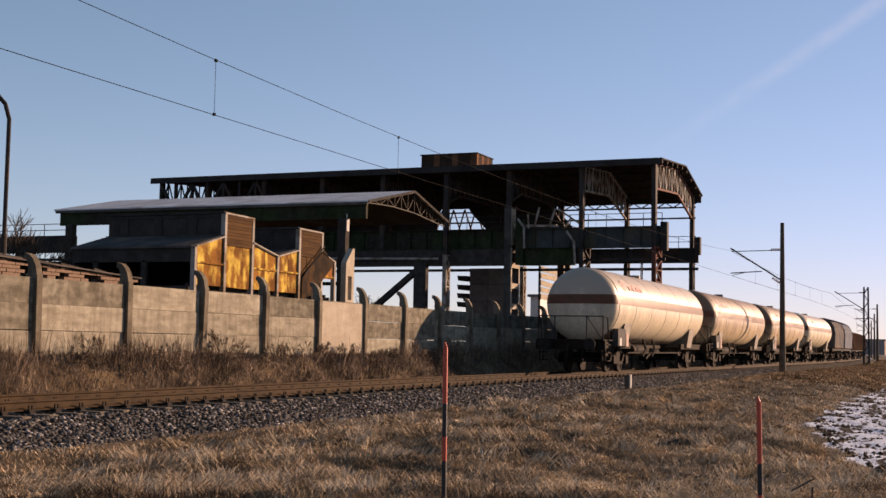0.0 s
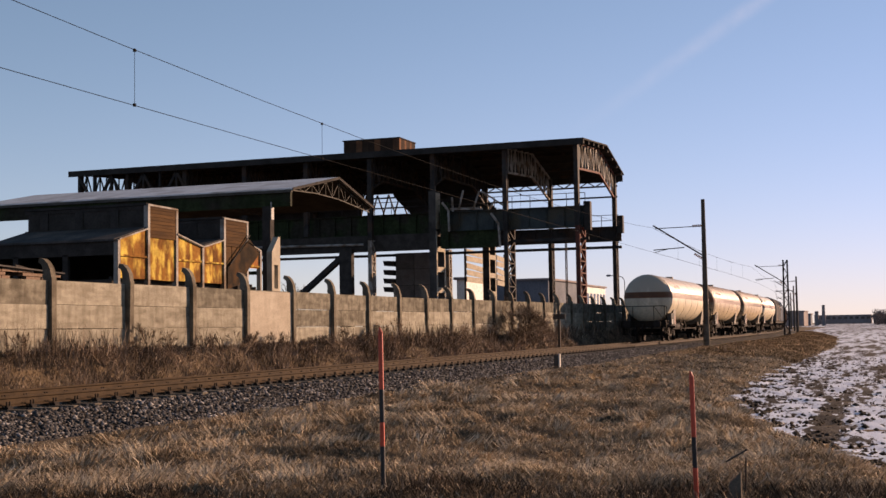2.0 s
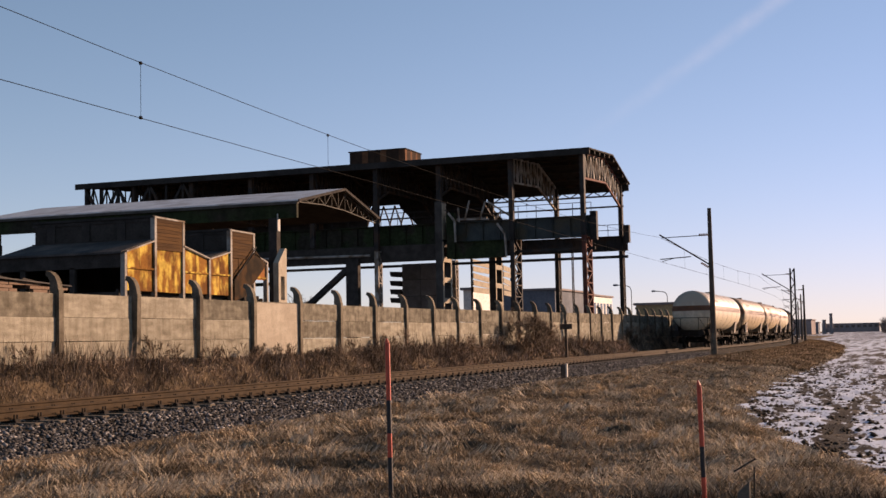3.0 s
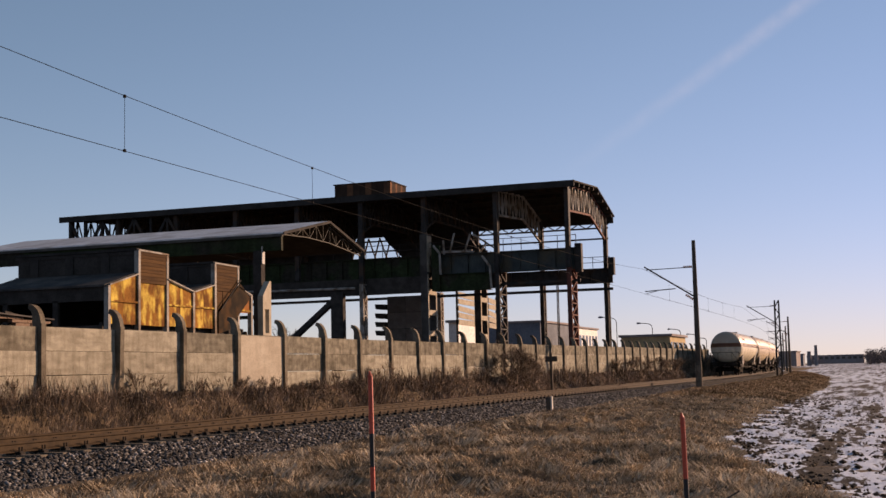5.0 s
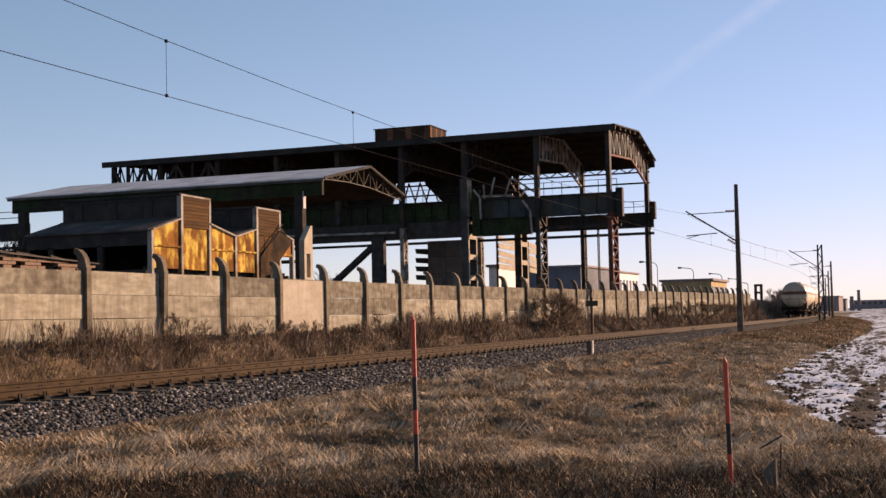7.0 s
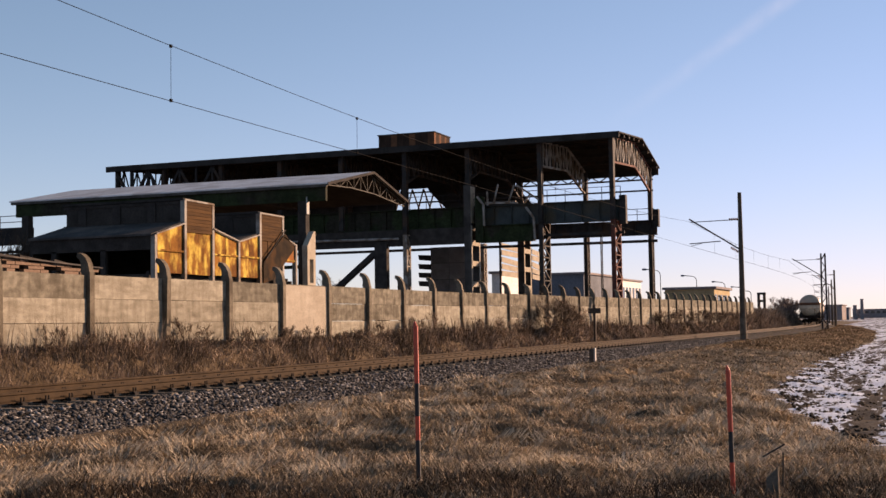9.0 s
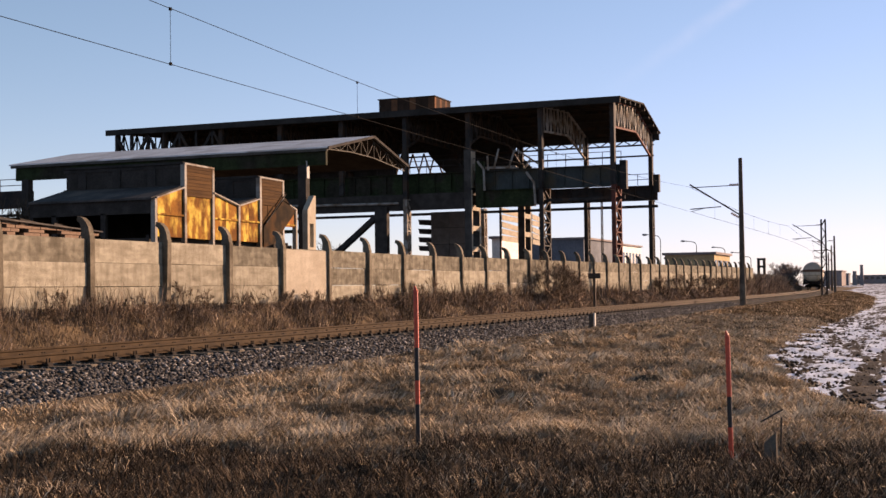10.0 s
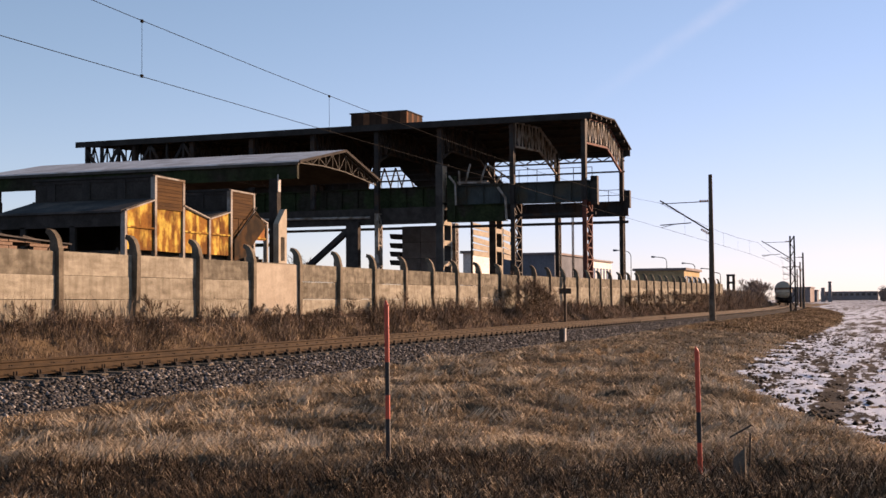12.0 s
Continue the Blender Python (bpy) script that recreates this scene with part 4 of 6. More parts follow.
        for p, q, w in (((y, 12.6), (y, 15.8), 0.2), ((y, 15.7 if k % 2 == 0 else 12.7), (y - 1.75, 12.7 if k % 2 == 0 else 15.7), 0.24)):
            b = B()
            beam(b, (100.9, p[0], p[1]), (100.9, q[0], q[1]), w)
            part("lattice_bar", b, M_STEEL, girder)
    # crane runways
    for x, z0, z1 in ((101.9, 9.15, 10.85), (115.0, 8.75, 10.05)):
        for a, c, m in ((HY0 - 0.75, HY0 + 2.02 * BAY, M_BLUE), (HY0 + 2.02 * BAY, ye, M_GREEN)):
            if x > 110:
                m = M_STEEL
            b = B()
            box(b, x - 0.04, x + 0.04, a, c, z0, z1)
            box(b, x - 0.3, x + 0.3, a, c, z1 - 0.05, z1 + 0.03)
            box(b, x - 0.3, x + 0.3, a, c, z0 - 0.03, z0 + 0.04)
            y = a + 0.5
            while y < c:
                box(b, x - 0.25, x + 0.25, y - 0.02, y + 0.02, z0 + 0.04, z1 - 0.05)
                y += 1.52
            part("crane_girder", b, m, hall, "riveted crane runway girder with upright stiffeners")
        b = B()
        box(b, x - 0.08, x + 0.08, HY0 - 0.75, ye, 8.05, 8.3)
        part("tie_beam", b, M_STEEL, hall)
        b = B()
        for dz in (0.55, 1.05):
            tube(b, [(x - 0.55, HY0 - 0.6, z1 + dz), (x - 0.55, HY0 + 4 * BAY, z1 + dz)], 0.03, 5)
        for k in range(17):
            y = HY0 - 0.6 + k * 1.55
            rod(b, (x - 0.55, y, z1), (x - 0.55, y, z1 + 1.05), 0.03, 5)
        part("walkway_railing", b, M_STEEL, hall)
    # upper cladding of the far side, with one sheet missing, and the struts below it
    for poly in ([(33.8, 10.05), (41.5, 10.05), (41.5, 14.4), (37.8, 14.5)], [(41.5, 8.7), (44.7, 8.7), (44.7, 14.5), (41.5, 14.5)], [(44.7, 8.7), (49.9, 8.7), (49.9, 12.3), (44.7, 12.3)], [(44.7, 12.3), (46.3, 13.9), (46.6, 14.5), (44.7, 14.5)], [(49.9, 8.7), (61.5, 8.7), (61.5, 14.5), (49.9, 14.5)], [(61.5, 8.7), (66.0, 8.7), (66.0, 14.5), (61.5, 14.5)]):
        # dark sheets added as a backdrop for the hall's black depth
        b = B()
        prism(b, poly, "x", 116.15, 116.27)
        part("cladding", b, M_ROOF, hall, "dark backdrop cladding sheet")
    b = B()
    for y in (45.2, 46.4, 47.6, 48.8):
        beam(b, (116.5, y, 12.3), (116.5, y + 0.7, 14.3), 0.12)
        beam(b, (116.5, y + 0.7, 14.3), (116.5, y + 1.3, 12.3), 0.12)
    part("far_bracing", b, M_STEEL, hall)
    b = B()
    for dx in (-0.3, 0.3):
        beam(b, (101.3 + dx, 53.9, HG), (101.3 + dx, 45.4, 7.3), 0.13, 0.4)
    for k in range(9):
        q = k / 9
        beam(b, (101.0, 53.9 - 8.5 * q, HG + 6.8 * q), (101.6, 53.5 - 8.5 * q, HG + 0.32 + 6.8 * q), 0.08)
    part("raking_strut", b, M_STEEL, hall, "raking steel strut")
    b = B()
    tube(b, [(100.9, 43.2, 8.3), (100.9, 56.5, 8.45)], 0.11, 8)
    part("pipe", b, M_WHITE, hall, "pale pipe along the hall")
    b = B()
    tube(b, [(112.4, 36.2, 12.15), (112.4, 39.6, 12.15)], 0.13, 6)
    tube(b, [(112.4, 39.6, 12.2), (112.4, 41.2, 13.4)], 0.12, 6)
    part("hanger", b, M_WHITE, hall, "pale steel hanger")
    # stanchion, girder end and brackets beyond the pale column
    b = B()
    box(b, 100.9, 101.5, 44.35, 45.5, HG, 8.0)
    # stanchion toned dark for its side turned from the sun
    part("stanchion", b, M_DARKW, hall, "dark concrete stanchion in its shaded tone")
    # dark slab added for the black band under the girder
    b = B()
    box(b, 101.35, 101.75, 36.9, 58.0, 7.7, 9.1)
    part("black_band_slab", b, M_DARK, hall, "dark slab below the girder")
    b = B()
    box(b, 101.2, 101.6, 31.1, 35.9, 7.75, 9.1)
    box(b, 101.0, 101.8, 31.05, 35.9, 9.1, 9.16)
    box(b, 101.0, 101.8, 31.05, 35.9, 7.7, 7.76)
    part("lower_girder", b, M_GREEN, hall, "dark green box girder")
    b = B()
    box(b, 100.95, 101.5, 35.45, 36.15, 7.75, 11.6)
    part("girder_end", b, M_GREEN, hall, "dark green girder end plate")
    for pts in ([(35.9, 11.6), (35.35, 10.9), (35.3, 9.1)], [(31.6, 10.5), (30.95, 9.6), (30.85, 7.8)]):
        b = B()
        tube(b, [(100.8, y, z) for y, z in pts], 0.1, 6)
        part("bracket_edge", b, M_WHITE, hall, "pale bent edge strip")
    for p, q in (((34.9, 11.0), (32.3, 10.9)), ((34.0, 12.55), (34.4, 11.05)), ((32.6, 12.4), (33.1, 11.0)), ((32.4, 12.4), (30.5, 11.1)), ((31.2, 11.6), (31.7, 10.9)), ((35.0, 12.0), (34.95, 10.8))):
        b = B()
        beam(b, (100.8, p[0], p[1]), (100.8, q[0], q[1]), 0.13)
        part("hanging_strut", b, M_WHITE, hall, "pale bent steel strut")
    # eaves strip and its small lattice along the far side
    b = B()
    box(b, 116.3, 116.45, HY0 - 0.7, ye + 0.8, 14.35, 15.1)
    part("far_fascia", b, M_ROOF, hall)
    b = B()
    y, up = HY0 - 0.4, 1
    while y < 44:
        beam(b, (116.2, y, 14.4 if up else 13.95), (116.2, y + 0.75, 13.95 if up else 14.4), 0.09)
        y, up = y + 0.75, 1 - up
    part("eaves_lattice", b, M_STEEL, hall)
    # louvred box beside the control room
    for z in (7.35, 6.5, 5.7, 4.9):
        b = B()
        prism(b, [(44.2, z), (45.3, z + 0.05), (45.2, z - 0.42), (44.2, z - 0.5)], "x", 110.4, 111.6)
        part("louvre", b, M_DARK, hall, "dark louvre blade")
    lattice_column(hall, M_WHITE, "pale lattice steel column", 115.4, 40.5, HG, 8.5, 0.7, 9)
    # panelled control room on the hall floor
    room = empty("control_room", pose(0, 0, 0), "grey panelled room standing inside the hall", "room")
    for r in range(5):
        for c in range(2):
            b = B()
            box(b, 110.5, 110.62, 40.4 + c * 1.85, 40.4 + (c + 1) * 1.85 - 0.04, HG + r * 1.52, HG + (r + 1) * 1.52 - 0.04)
            part("panel", b, M_PANEL, room)
    b = B()
    box(b, 110.7, 113.5, 40.4, 44.1, HG, 8.0)
    part("core", b, M_DARKW, room)
    # end stops
    for x, z in ((101.9, 10.85), (115.0, 10.05)):
        b = B()
        box(b, x - 0.3, x + 0.3, HY0 - 0.95, HY0 - 0.4, z - 2.0 if x < 110 else z - 0.6, z + 0.35 if x < 110 else z + 1.0)
        part("end_stop", b, M_STEEL, hall)
    # thin longitudinal braces under the far eave
    b = B()
    for z in (13.9, 12.9):
        tube(b, [(115.8, HY0 - 0.3, z), (115.8, ye, z)], 0.08, 6)
    part("wind_brace", b, M_STEEL, hall)
    # ladder beside the second far column
    b = B()
    for s in (0.0, 0.5):
        rod(b, (113.6 + s, HY0 + 4.2, HG), (113.6 + s, HY0 + 4.2, 9.0), 0.05, 6)
    z = 0.9
    while z < 9.0:
        rod(b, (113.6, HY0 + 4.2, z), (114.1, HY0 + 4.2, z), 0.04, 5)
        z += 0.9
    part("ladder", b, M_STEEL, hall)
    # roof house
    rh = empty("roof_house", pose(0, 0, 0), "rust-streaked sheet-clad box on the hall roof", "roof house")
    for a, c, x0, x1 in ((39.9, 45.1, 101.2, 101.2), (39.9, 39.9, 101.2, 105.0), (45.1, 45.1, 101.2, 105.0), (39.9, 45.1, 105.0, 105.0)):
        nn = 9
        for k in range(nn):
            b = B()
            ya, yb = a + (c - a) * k / nn, a + (c - a) * (k + 1) / nn
            xa, xb = x0 + (x1 - x0) * k / nn, x0 + (x1 - x0) * (k + 1) / nn
            box(b, xa - 0.03, xb + 0.03, ya - 0.03, yb - 0.02 + 0.0, 16.2, 17.4 + 0.02 * RNG.random())
            part("sheet", b, M_RUSTD if k % 3 else M_RUST, rh)
    b = B()
    box(b, 101.1, 105.1, 39.8, 45.2, 17.42, 17.5)
    part("lid", b, M_ROOF, rh)


make_hall()

# ---- long shed with tin roof ----
M_TRUSS = mat("grey_truss_paint", (0.106, 0.0987, 0.0835), (0.0607, 0.0569, 0.0494), 2, 0.75)


def make_shed():
    shed = empty("open_shed", pose(0, 0, 0), "open shed with pale tin roof and green eaves beam", "shed")
    xe, xr, xf, ze, zr = 48.35, 52.9, 56.9, 6.99, 7.9
    y0, y1 = 24.0, 40.5
    for (xa, za), (xb, zb), m in (((xe - 0.2, ze - 0.05), (xr, zr), M_TIN), ((xr, zr), (xf, ze - 0.1), M_TIN)):
        b = B()
        prism(b, [(xa, za), (xb, zb), (xb, zb + 0.06), (xa, za + 0.06)], "y", y0 - 0.15, y1)
        part("roof_slope", b, m, shed, "pale weathered tin roof")
        # dark board laid over the tin edge that faces the sun
        b = B()
        prism(b, [(xa, za - 0.05), (xb, zb - 0.05), (xb, zb + 0.065), (xa, za + 0.065)], "y", y0 - 0.2, y0 - 0.152)
        part("verge_board", b, M_DARKW, shed, "dark verge board")
        # dark slab added as the shade under the open roof
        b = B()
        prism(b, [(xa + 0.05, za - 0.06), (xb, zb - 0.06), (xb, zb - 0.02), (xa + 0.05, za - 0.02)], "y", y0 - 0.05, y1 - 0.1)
        part("shade_lining", b, M_DARK, shed, "dark lining that holds the shade under the roof")
    b = B()
    box(b, xe - 0.08, xe + 0.08, y0, y1 - 0.3, ze - 0.75, ze - 0.06)
    part("eaves_beam", b, M_GREEN, shed, "dark green eaves beam")
    b = B()
    box(b, xe - 0.2, xe - 0.08, y0 - 0.1, y1 - 0.1, ze - 0.17, ze - 0.05)
    part("gutter", b, M_TRUSS, shed)
    for k, y in enumerate((24.05, 29.4, 34.8, 40.2)):
        low = [(xe, ze - 0.35), (50.4, 6.75), (54.6, 6.7), (xf, ze - 0.25)] if k else [(xe, 6.93), (50.9, 7.03), (53.3, 6.98), (xf, 6.68)]
        truss("roof_truss", shed, M_TRUSS if k == 0 else M_STEEL, "grey steel gable truss" if k == 0 else "", y, [(xe, ze - 0.04), (xr, zr - 0.05), (xf, ze - 0.17)], low, 12, 0.032)
    for y in (25.1, 32.3, 39.6):
        for x in (xe, xf - 0.4):
            if x > xe and y < 26:
                continue
            # the columns' shade is put into their dark tone
            b = B()
            box(b, x - 0.17, x + 0.17, y - 0.19, y + 0.19, HG, ze - 0.72)
            part("column", b, M_DARK if x > xe else M_DARKW, shed, "dark concrete column in its shaded tone")
    b = B()
    box(b, 48.2, 48.46, 24.87, 24.908, 5.7, 6.45)
    part("column_cap", b, M_WPAINT, shed, "cream painted cap strip on the column", bevel=0.015)
    b = B()
    prism(b, [(47.62, 3.75), (48.37, 3.75), (48.37, 4.95), (48.22, 4.95), (47.62, 4.3)], "y", 24.55, 24.8)
    head = part("bracket_column", b, M_PLASTERW, shed, "pale slotted concrete bracket column")
    for z0_, z1_ in ((HG, 1.5), (2.45, 2.75)):
        b = B()
        box(b, 47.62, 48.37, 24.55, 24.8, z0_, z1_)
        part("cross_bar", b, M_PLASTERW, head)
    for x0_ in (47.62, 48.17):
        for z0_, z1_ in ((1.5, 2.45), (2.75, 3.75)):
            b = B()
            box(b, x0_, x0_ + 0.2, 24.555, 24.795, z0_, z1_)
            part("upright", b, M_PLASTERW, head)
    b = B()
    box(b, 48.62, 48.68, 25.3, 40, 3.4, 3.55)
    part("rail_beam", b, M_GREEN, shed)


make_shed()

# ---- bunker building with yellow end sheets ----


def make_bunker():
    bk = empty("bunker_building", pose(0, 0, 0), "low bunker building with rusted yellow end sheets and two lanterns", "industrial building")
    y0, y1 = 24.0, 29.0
    xs = [35.62, 37.4, 39.2, 41.0, 42.6, 44.4, 45.5]
    zt = [4.05, 4.53, 4.44, 4.08, 4.44, 4.44, 4.16]
    zl = 2.78
    for k in range(6):
        xa, xb = xs[k] + 0.05, xs[k + 1] - 0.05
        if k == 4:
            pieces, m = 3, M_BOARD
        elif k == 5:
            pieces, m = 1, M_ORANGE
        else:
            pieces, m = 2, M_YELLOW
        for q in range(pieces):
            a, c = xa + (xb - xa) * q / pieces, xa + (xb - xa) * (q + 1) / pieces
            low = zl if k != 5 else 3.45
            za = zt[k] + (zt[k + 1] - zt[k]) * (a - xs[k]) / (xs[k + 1] - xs[k])
            zc = zt[k] + (zt[k + 1] - zt[k]) * (c - xs[k]) / (xs[k + 1] - xs[k])
            b = B()
            off = 0.02 * RNG.random()
            prism(b, [(a + 0.01, low + 0.03 * RNG.random()), (c - 0.01, low + 0.03 * RNG.random()), (c - 0.01, zc - 0.03), (a + 0.01, za - 0.03)], "y", y0 + off, y0 + off + 0.03)
            part("end_sheet", b, m, bk, "yellow end sheet streaked with rust" if m == M_YELLOW else "brown board sheet" if m == M_BOARD else "peeling orange end sheet")
    for k, x in enumerate(xs):
        b = B()
        box(b, x - 0.065, x + 0.065, y0 - 0.05, y0 + 0.12, HG, zt[k] + (0.0 if k in (0, 3, 6) else 0.85))
        part("end_post", b, M_WHITE, bk, "pale painted post")
    # rails across and sloping trims
    for k in range(6):
        if k in (1, 4):
            continue
        b = B()
        beam(b, (xs[k], y0 - 0.06, zt[k] + 0.02), (xs[k + 1], y0 - 0.06, zt[k + 1] + 0.02), 0.05)
        part("trim", b, M_WHITE, bk)
        b = B()
        box(b, xs[k] + 0.1, xs[k + 1] - 0.1, y0 - 0.04, y0 + 0.0, 3.52, 3.58)
        part("cross_rail", b, M_YELLOW, bk)
    # roofs
    for (xa, za), (xb, zb) in (((35.45, 4.0), (37.4, 4.53)), ((39.2, 4.44), (41.0, 4.08)), ((41.0, 4.08), (42.6, 4.44)), ((44.4, 4.44), (45.6, 4.14))):
        b = B()
        prism(b, [(xa, za), (xb, zb), (xb, zb + 0.07), (xa, za + 0.07)], "y", y0 + 0.03, y1)
        part("roof_slope", b, M_TINS, bk, "grey tin roof slope")
    # lanterns
    for xa, xb, zz in ((37.4, 39.2, 5.35), (42.6, 44.4, 5.28)):
        for q in range(9):
            b = B()
            box(b, xa + 0.08, xb - 0.08, y0 - 0.035, y0 - 0.005, 4.24 + q * 0.12, 4.24 + (q + 1) * 0.12 - 0.008)
            part("board", b, M_BOARD, bk)
        b = B()
        beam(b, (xa - 0.06, y0 - 0.03, zz), (xb + 0.06, y0 - 0.03, zz - 0.02), 0.06)
        part("lantern_trim", b, M_WHITE, bk)
        b = B()
        prism(b, [(xa - 0.1, zz - 0.02), (xb + 0.1, zz - 0.06), (xb + 0.1, zz + 0.02), (xa - 0.1, zz + 0.06)], "y", y0, y1)
        part("lantern_roof", b, M_ROOF, bk)
        for x in (xa, xb):
            b = B()
            y = y0 + 1.3
            while y < y1:
                box(b, x - 0.06, x + 0.06, y - 0.16, y + 0.16, 4.5, zz - 0.05)
                y += 1.45
            box(b, x - 0.05, x + 0.05, y0, y1, 4.5, 4.62)
            box(b, x - 0.05, x + 0.05, y0, y1, zz - 0.14, zz - 0.03)
            part("lantern_frame", b, M_DARKW, bk, "dark window frame of the lantern")
            # dark sheet stands in for the shaded recess behind the frame
            b = B()
            box(b, x - 0.015, x + 0.015, y0 + 0.1, y1 - 0.1, 4.62, zz - 0.14)
            part("lantern_pane", b, M_DARK, bk, "dark pane in place of the shaded window recess")
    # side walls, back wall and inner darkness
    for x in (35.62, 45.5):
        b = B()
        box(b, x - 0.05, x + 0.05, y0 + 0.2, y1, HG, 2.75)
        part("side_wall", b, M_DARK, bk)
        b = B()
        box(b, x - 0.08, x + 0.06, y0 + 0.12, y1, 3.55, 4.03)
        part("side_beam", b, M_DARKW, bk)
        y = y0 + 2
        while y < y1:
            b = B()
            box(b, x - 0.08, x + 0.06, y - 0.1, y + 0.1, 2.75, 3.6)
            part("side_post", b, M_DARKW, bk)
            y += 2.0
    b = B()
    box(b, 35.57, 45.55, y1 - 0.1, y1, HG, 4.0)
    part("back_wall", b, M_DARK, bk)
    # dark sheet added for the unlit gap below the end sheets
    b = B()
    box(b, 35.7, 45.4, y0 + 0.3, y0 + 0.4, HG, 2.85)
    part("dark_gap_sheet", b, M_DARK, bk)
    # a loose board and a torn dark sheet lean over the second lantern's front
    b = B()
    beam(b, (42.9, y0 - 0.12, 3.55), (44.45, y0 - 0.12, 4.75), 0.04)
    part("leaning_board", b, M_DARKW, bk, "dark leaning board")
    b = B()
    prism(b, [(42.75, 2.6), (43.5, 2.75), (45.3, 4.05), (44.5, 4.6), (43.5, 3.9), (42.75, 3.4)], "y", y0 - 0.085, y0 - 0.055)
    part("torn_sheet", b, M_TORN, bk, "torn brown-black sheet")


M_ORANGE = mat("orange_rusted_sheet", (0.428, 0.186, 0.0414), (0.241, 0.0897, 0.0276), 2.0, 0.9, second=(0.345, 0.248, 0.138))
# brown-black deepened for the shadow that lies on the torn sheet
M_TORN = mat("brown_black_sheet", (0.034, 0.021, 0.011), (0.016, 0.011, 0.007), 2.5, 0.9, second=(0.06, 0.03, 0.012))
M_TINS = mat("sooty_tin", (0.085, 0.08, 0.075), (0.055, 0.052, 0.05), 1.2, 0.95, 0.0, second=(0.13, 0.11, 0.095))
make_bunker()

# ---- marker poles on the bank ----


def make_marker(x, y, z0, top, bands, lean):
    pole = empty("marker_pole", pose(x, y, z0, lean[0], lean[1], 0), "slender red and black banded snow marker pole in dead grass", "marker pole", "snow marker poles")
    r = 0.023
    z = -0.15
    for zz, m in bands:
        b = B()
        rod(b, (0, 0, z), (0, 0, zz - z0), r, 10)
        part("band", b, m, pole, smooth=True)
        z = zz - z0
    b = B()
    rod(b, (0, 0, z), (0.01, 0.012, z + 0.05), r, 10, 0.008)
    part("tip", b, bands[-1][1], pole)


make_marker(11.5, 4.745, -0.55, 0.99, [(-0.16, M_PBLK), (0.07, M_PRED), (0.39, M_PBLK), (0.94, M_PRED)], (-0.4, 0.0))
make_marker(12.2, 1.845, -0.68, 0.53, [(-0.38, M_PRED), (-0.09, M_PBLK), (0.48, M_PRED)], (-0.8, 0.0))

# ---- vegetation ----


def tone_mat(name, tones, patch=0.45, lo=0.55, hi=1.25):
    """Island tones, deepened and lifted in patches over the ground."""
    m = island_mat(name, tones)
    n, l = m.node_tree.nodes, m.node_tree.links
    bsdf = n["Principled BSDF"]
    src = bsdf.inputs["Base Color"].links[0].from_socket
    tc = n.new("ShaderNodeTexCoord")
    nz = n.new("ShaderNodeTexNoise")
    nz.inputs["Scale"].default_value, nz.inputs["Detail"].default_value = patch, 4
    l.new(tc.outputs["Object"], nz.inputs[0])
    mr = n.new("ShaderNodeMapRange")
    mr.inputs[1].default_value, mr.inputs[2].default_value, mr.inputs[3].default_value, mr.inputs[4].default_value = 0.35, 0.65, lo, hi
    l.new(nz.outputs[0], mr.inputs[0])
    hsv = n.new("ShaderNodeHueSaturation")
    l.new(mr.outputs[0], hsv.inputs["Value"])
    l.new(src, hsv.inputs["Color"])
    l.new(hsv.outputs[0], bsdf.inputs["Base Color"])
    return m


M_GRASS = tone_mat("matted_dead_grass", [(0.115, 0.0828, 0.0534), (0.304, 0.225, 0.144), (0.478, 0.368, 0.244), (0.377, 0.285, 0.182), (0.644, 0.515, 0.359)], 0.75, 0.34, 1.45)
M_SCRUB = tone_mat("dry_brown_scrub", [(0.07, 0.05, 0.038), (0.155, 0.114, 0.083), (0.30, 0.228, 0.168), (0.13, 0.095, 0.07), (0.40, 0.315, 0.235)], 0.8, 0.45, 1.45)

M_STRAW = tone_mat("pale_straw", [(0.30, 0.225, 0.15), (0.48, 0.375, 0.25), (0.66, 0.53, 0.37), (0.40, 0.31, 0.205)], 1.4, 0.6, 1.25)
# foreground shade is put into the weeds' brown tones
M_WEED = tone_mat("shade_toned_weeds", [(0.0242, 0.0166, 0.011), (0.0587, 0.04, 0.0262), (0.103, 0.0724, 0.0469), (0.0449, 0.031, 0.0207)], 1.2, 0.5, 1.3)


def blades(name, x, y, z, length, width, tilt, heading, material, label, bend=0.5):
    """Bent blades of two leaves each: root pair, knee pair, tip."""
    n = len(x)
    dx, dy = np.cos(heading), np.sin(heading)
    sx, sy = -dy, dx
    side = RNG.random(n) * 6.28
    sx, sy = np.cos(side), np.sin(side)
    l1, l2 = length * 0.55, length * 0.45
    t1, t2 = tilt * (1 - bend * 0.6), np.minimum(tilt * (1 + bend), 1.65)
    k = np.stack([x + dx * l1 * np.sin(t1), y + dy * l1 * np.sin(t1), z + l1 * np.cos(t1)], -1)
    tip = k + np.stack([dx * l2 * np.sin(t2), dy * l2 * np.sin(t2), l2 * np.cos(t2)], -1)
    r = np.stack([x, y, z - 0.02], -1)
    s = np.stack([sx, sy, np.zeros(n)], -1) * (width / 2)[:, None]
    V = np.stack([r - s, r + s, k - s * 0.8, k + s * 0.8, tip], 1).reshape(-1, 3)
    o = 5 * np.arange(n)[:, None]
    F = np.concatenate([o + np.array([0, 1, 3]), o + np.array([0, 3, 2]), o + np.array([2, 3, 4])])
    return raw(name, V, F, material, label, "stuff", "grass")


def wave(x, y, s):
    return np.sin(x * s + 1.7 * np.sin(y * s * 0.8)) * np.sin(y * s * 1.2 + 1.3 * np.sin(x * s * 0.7))


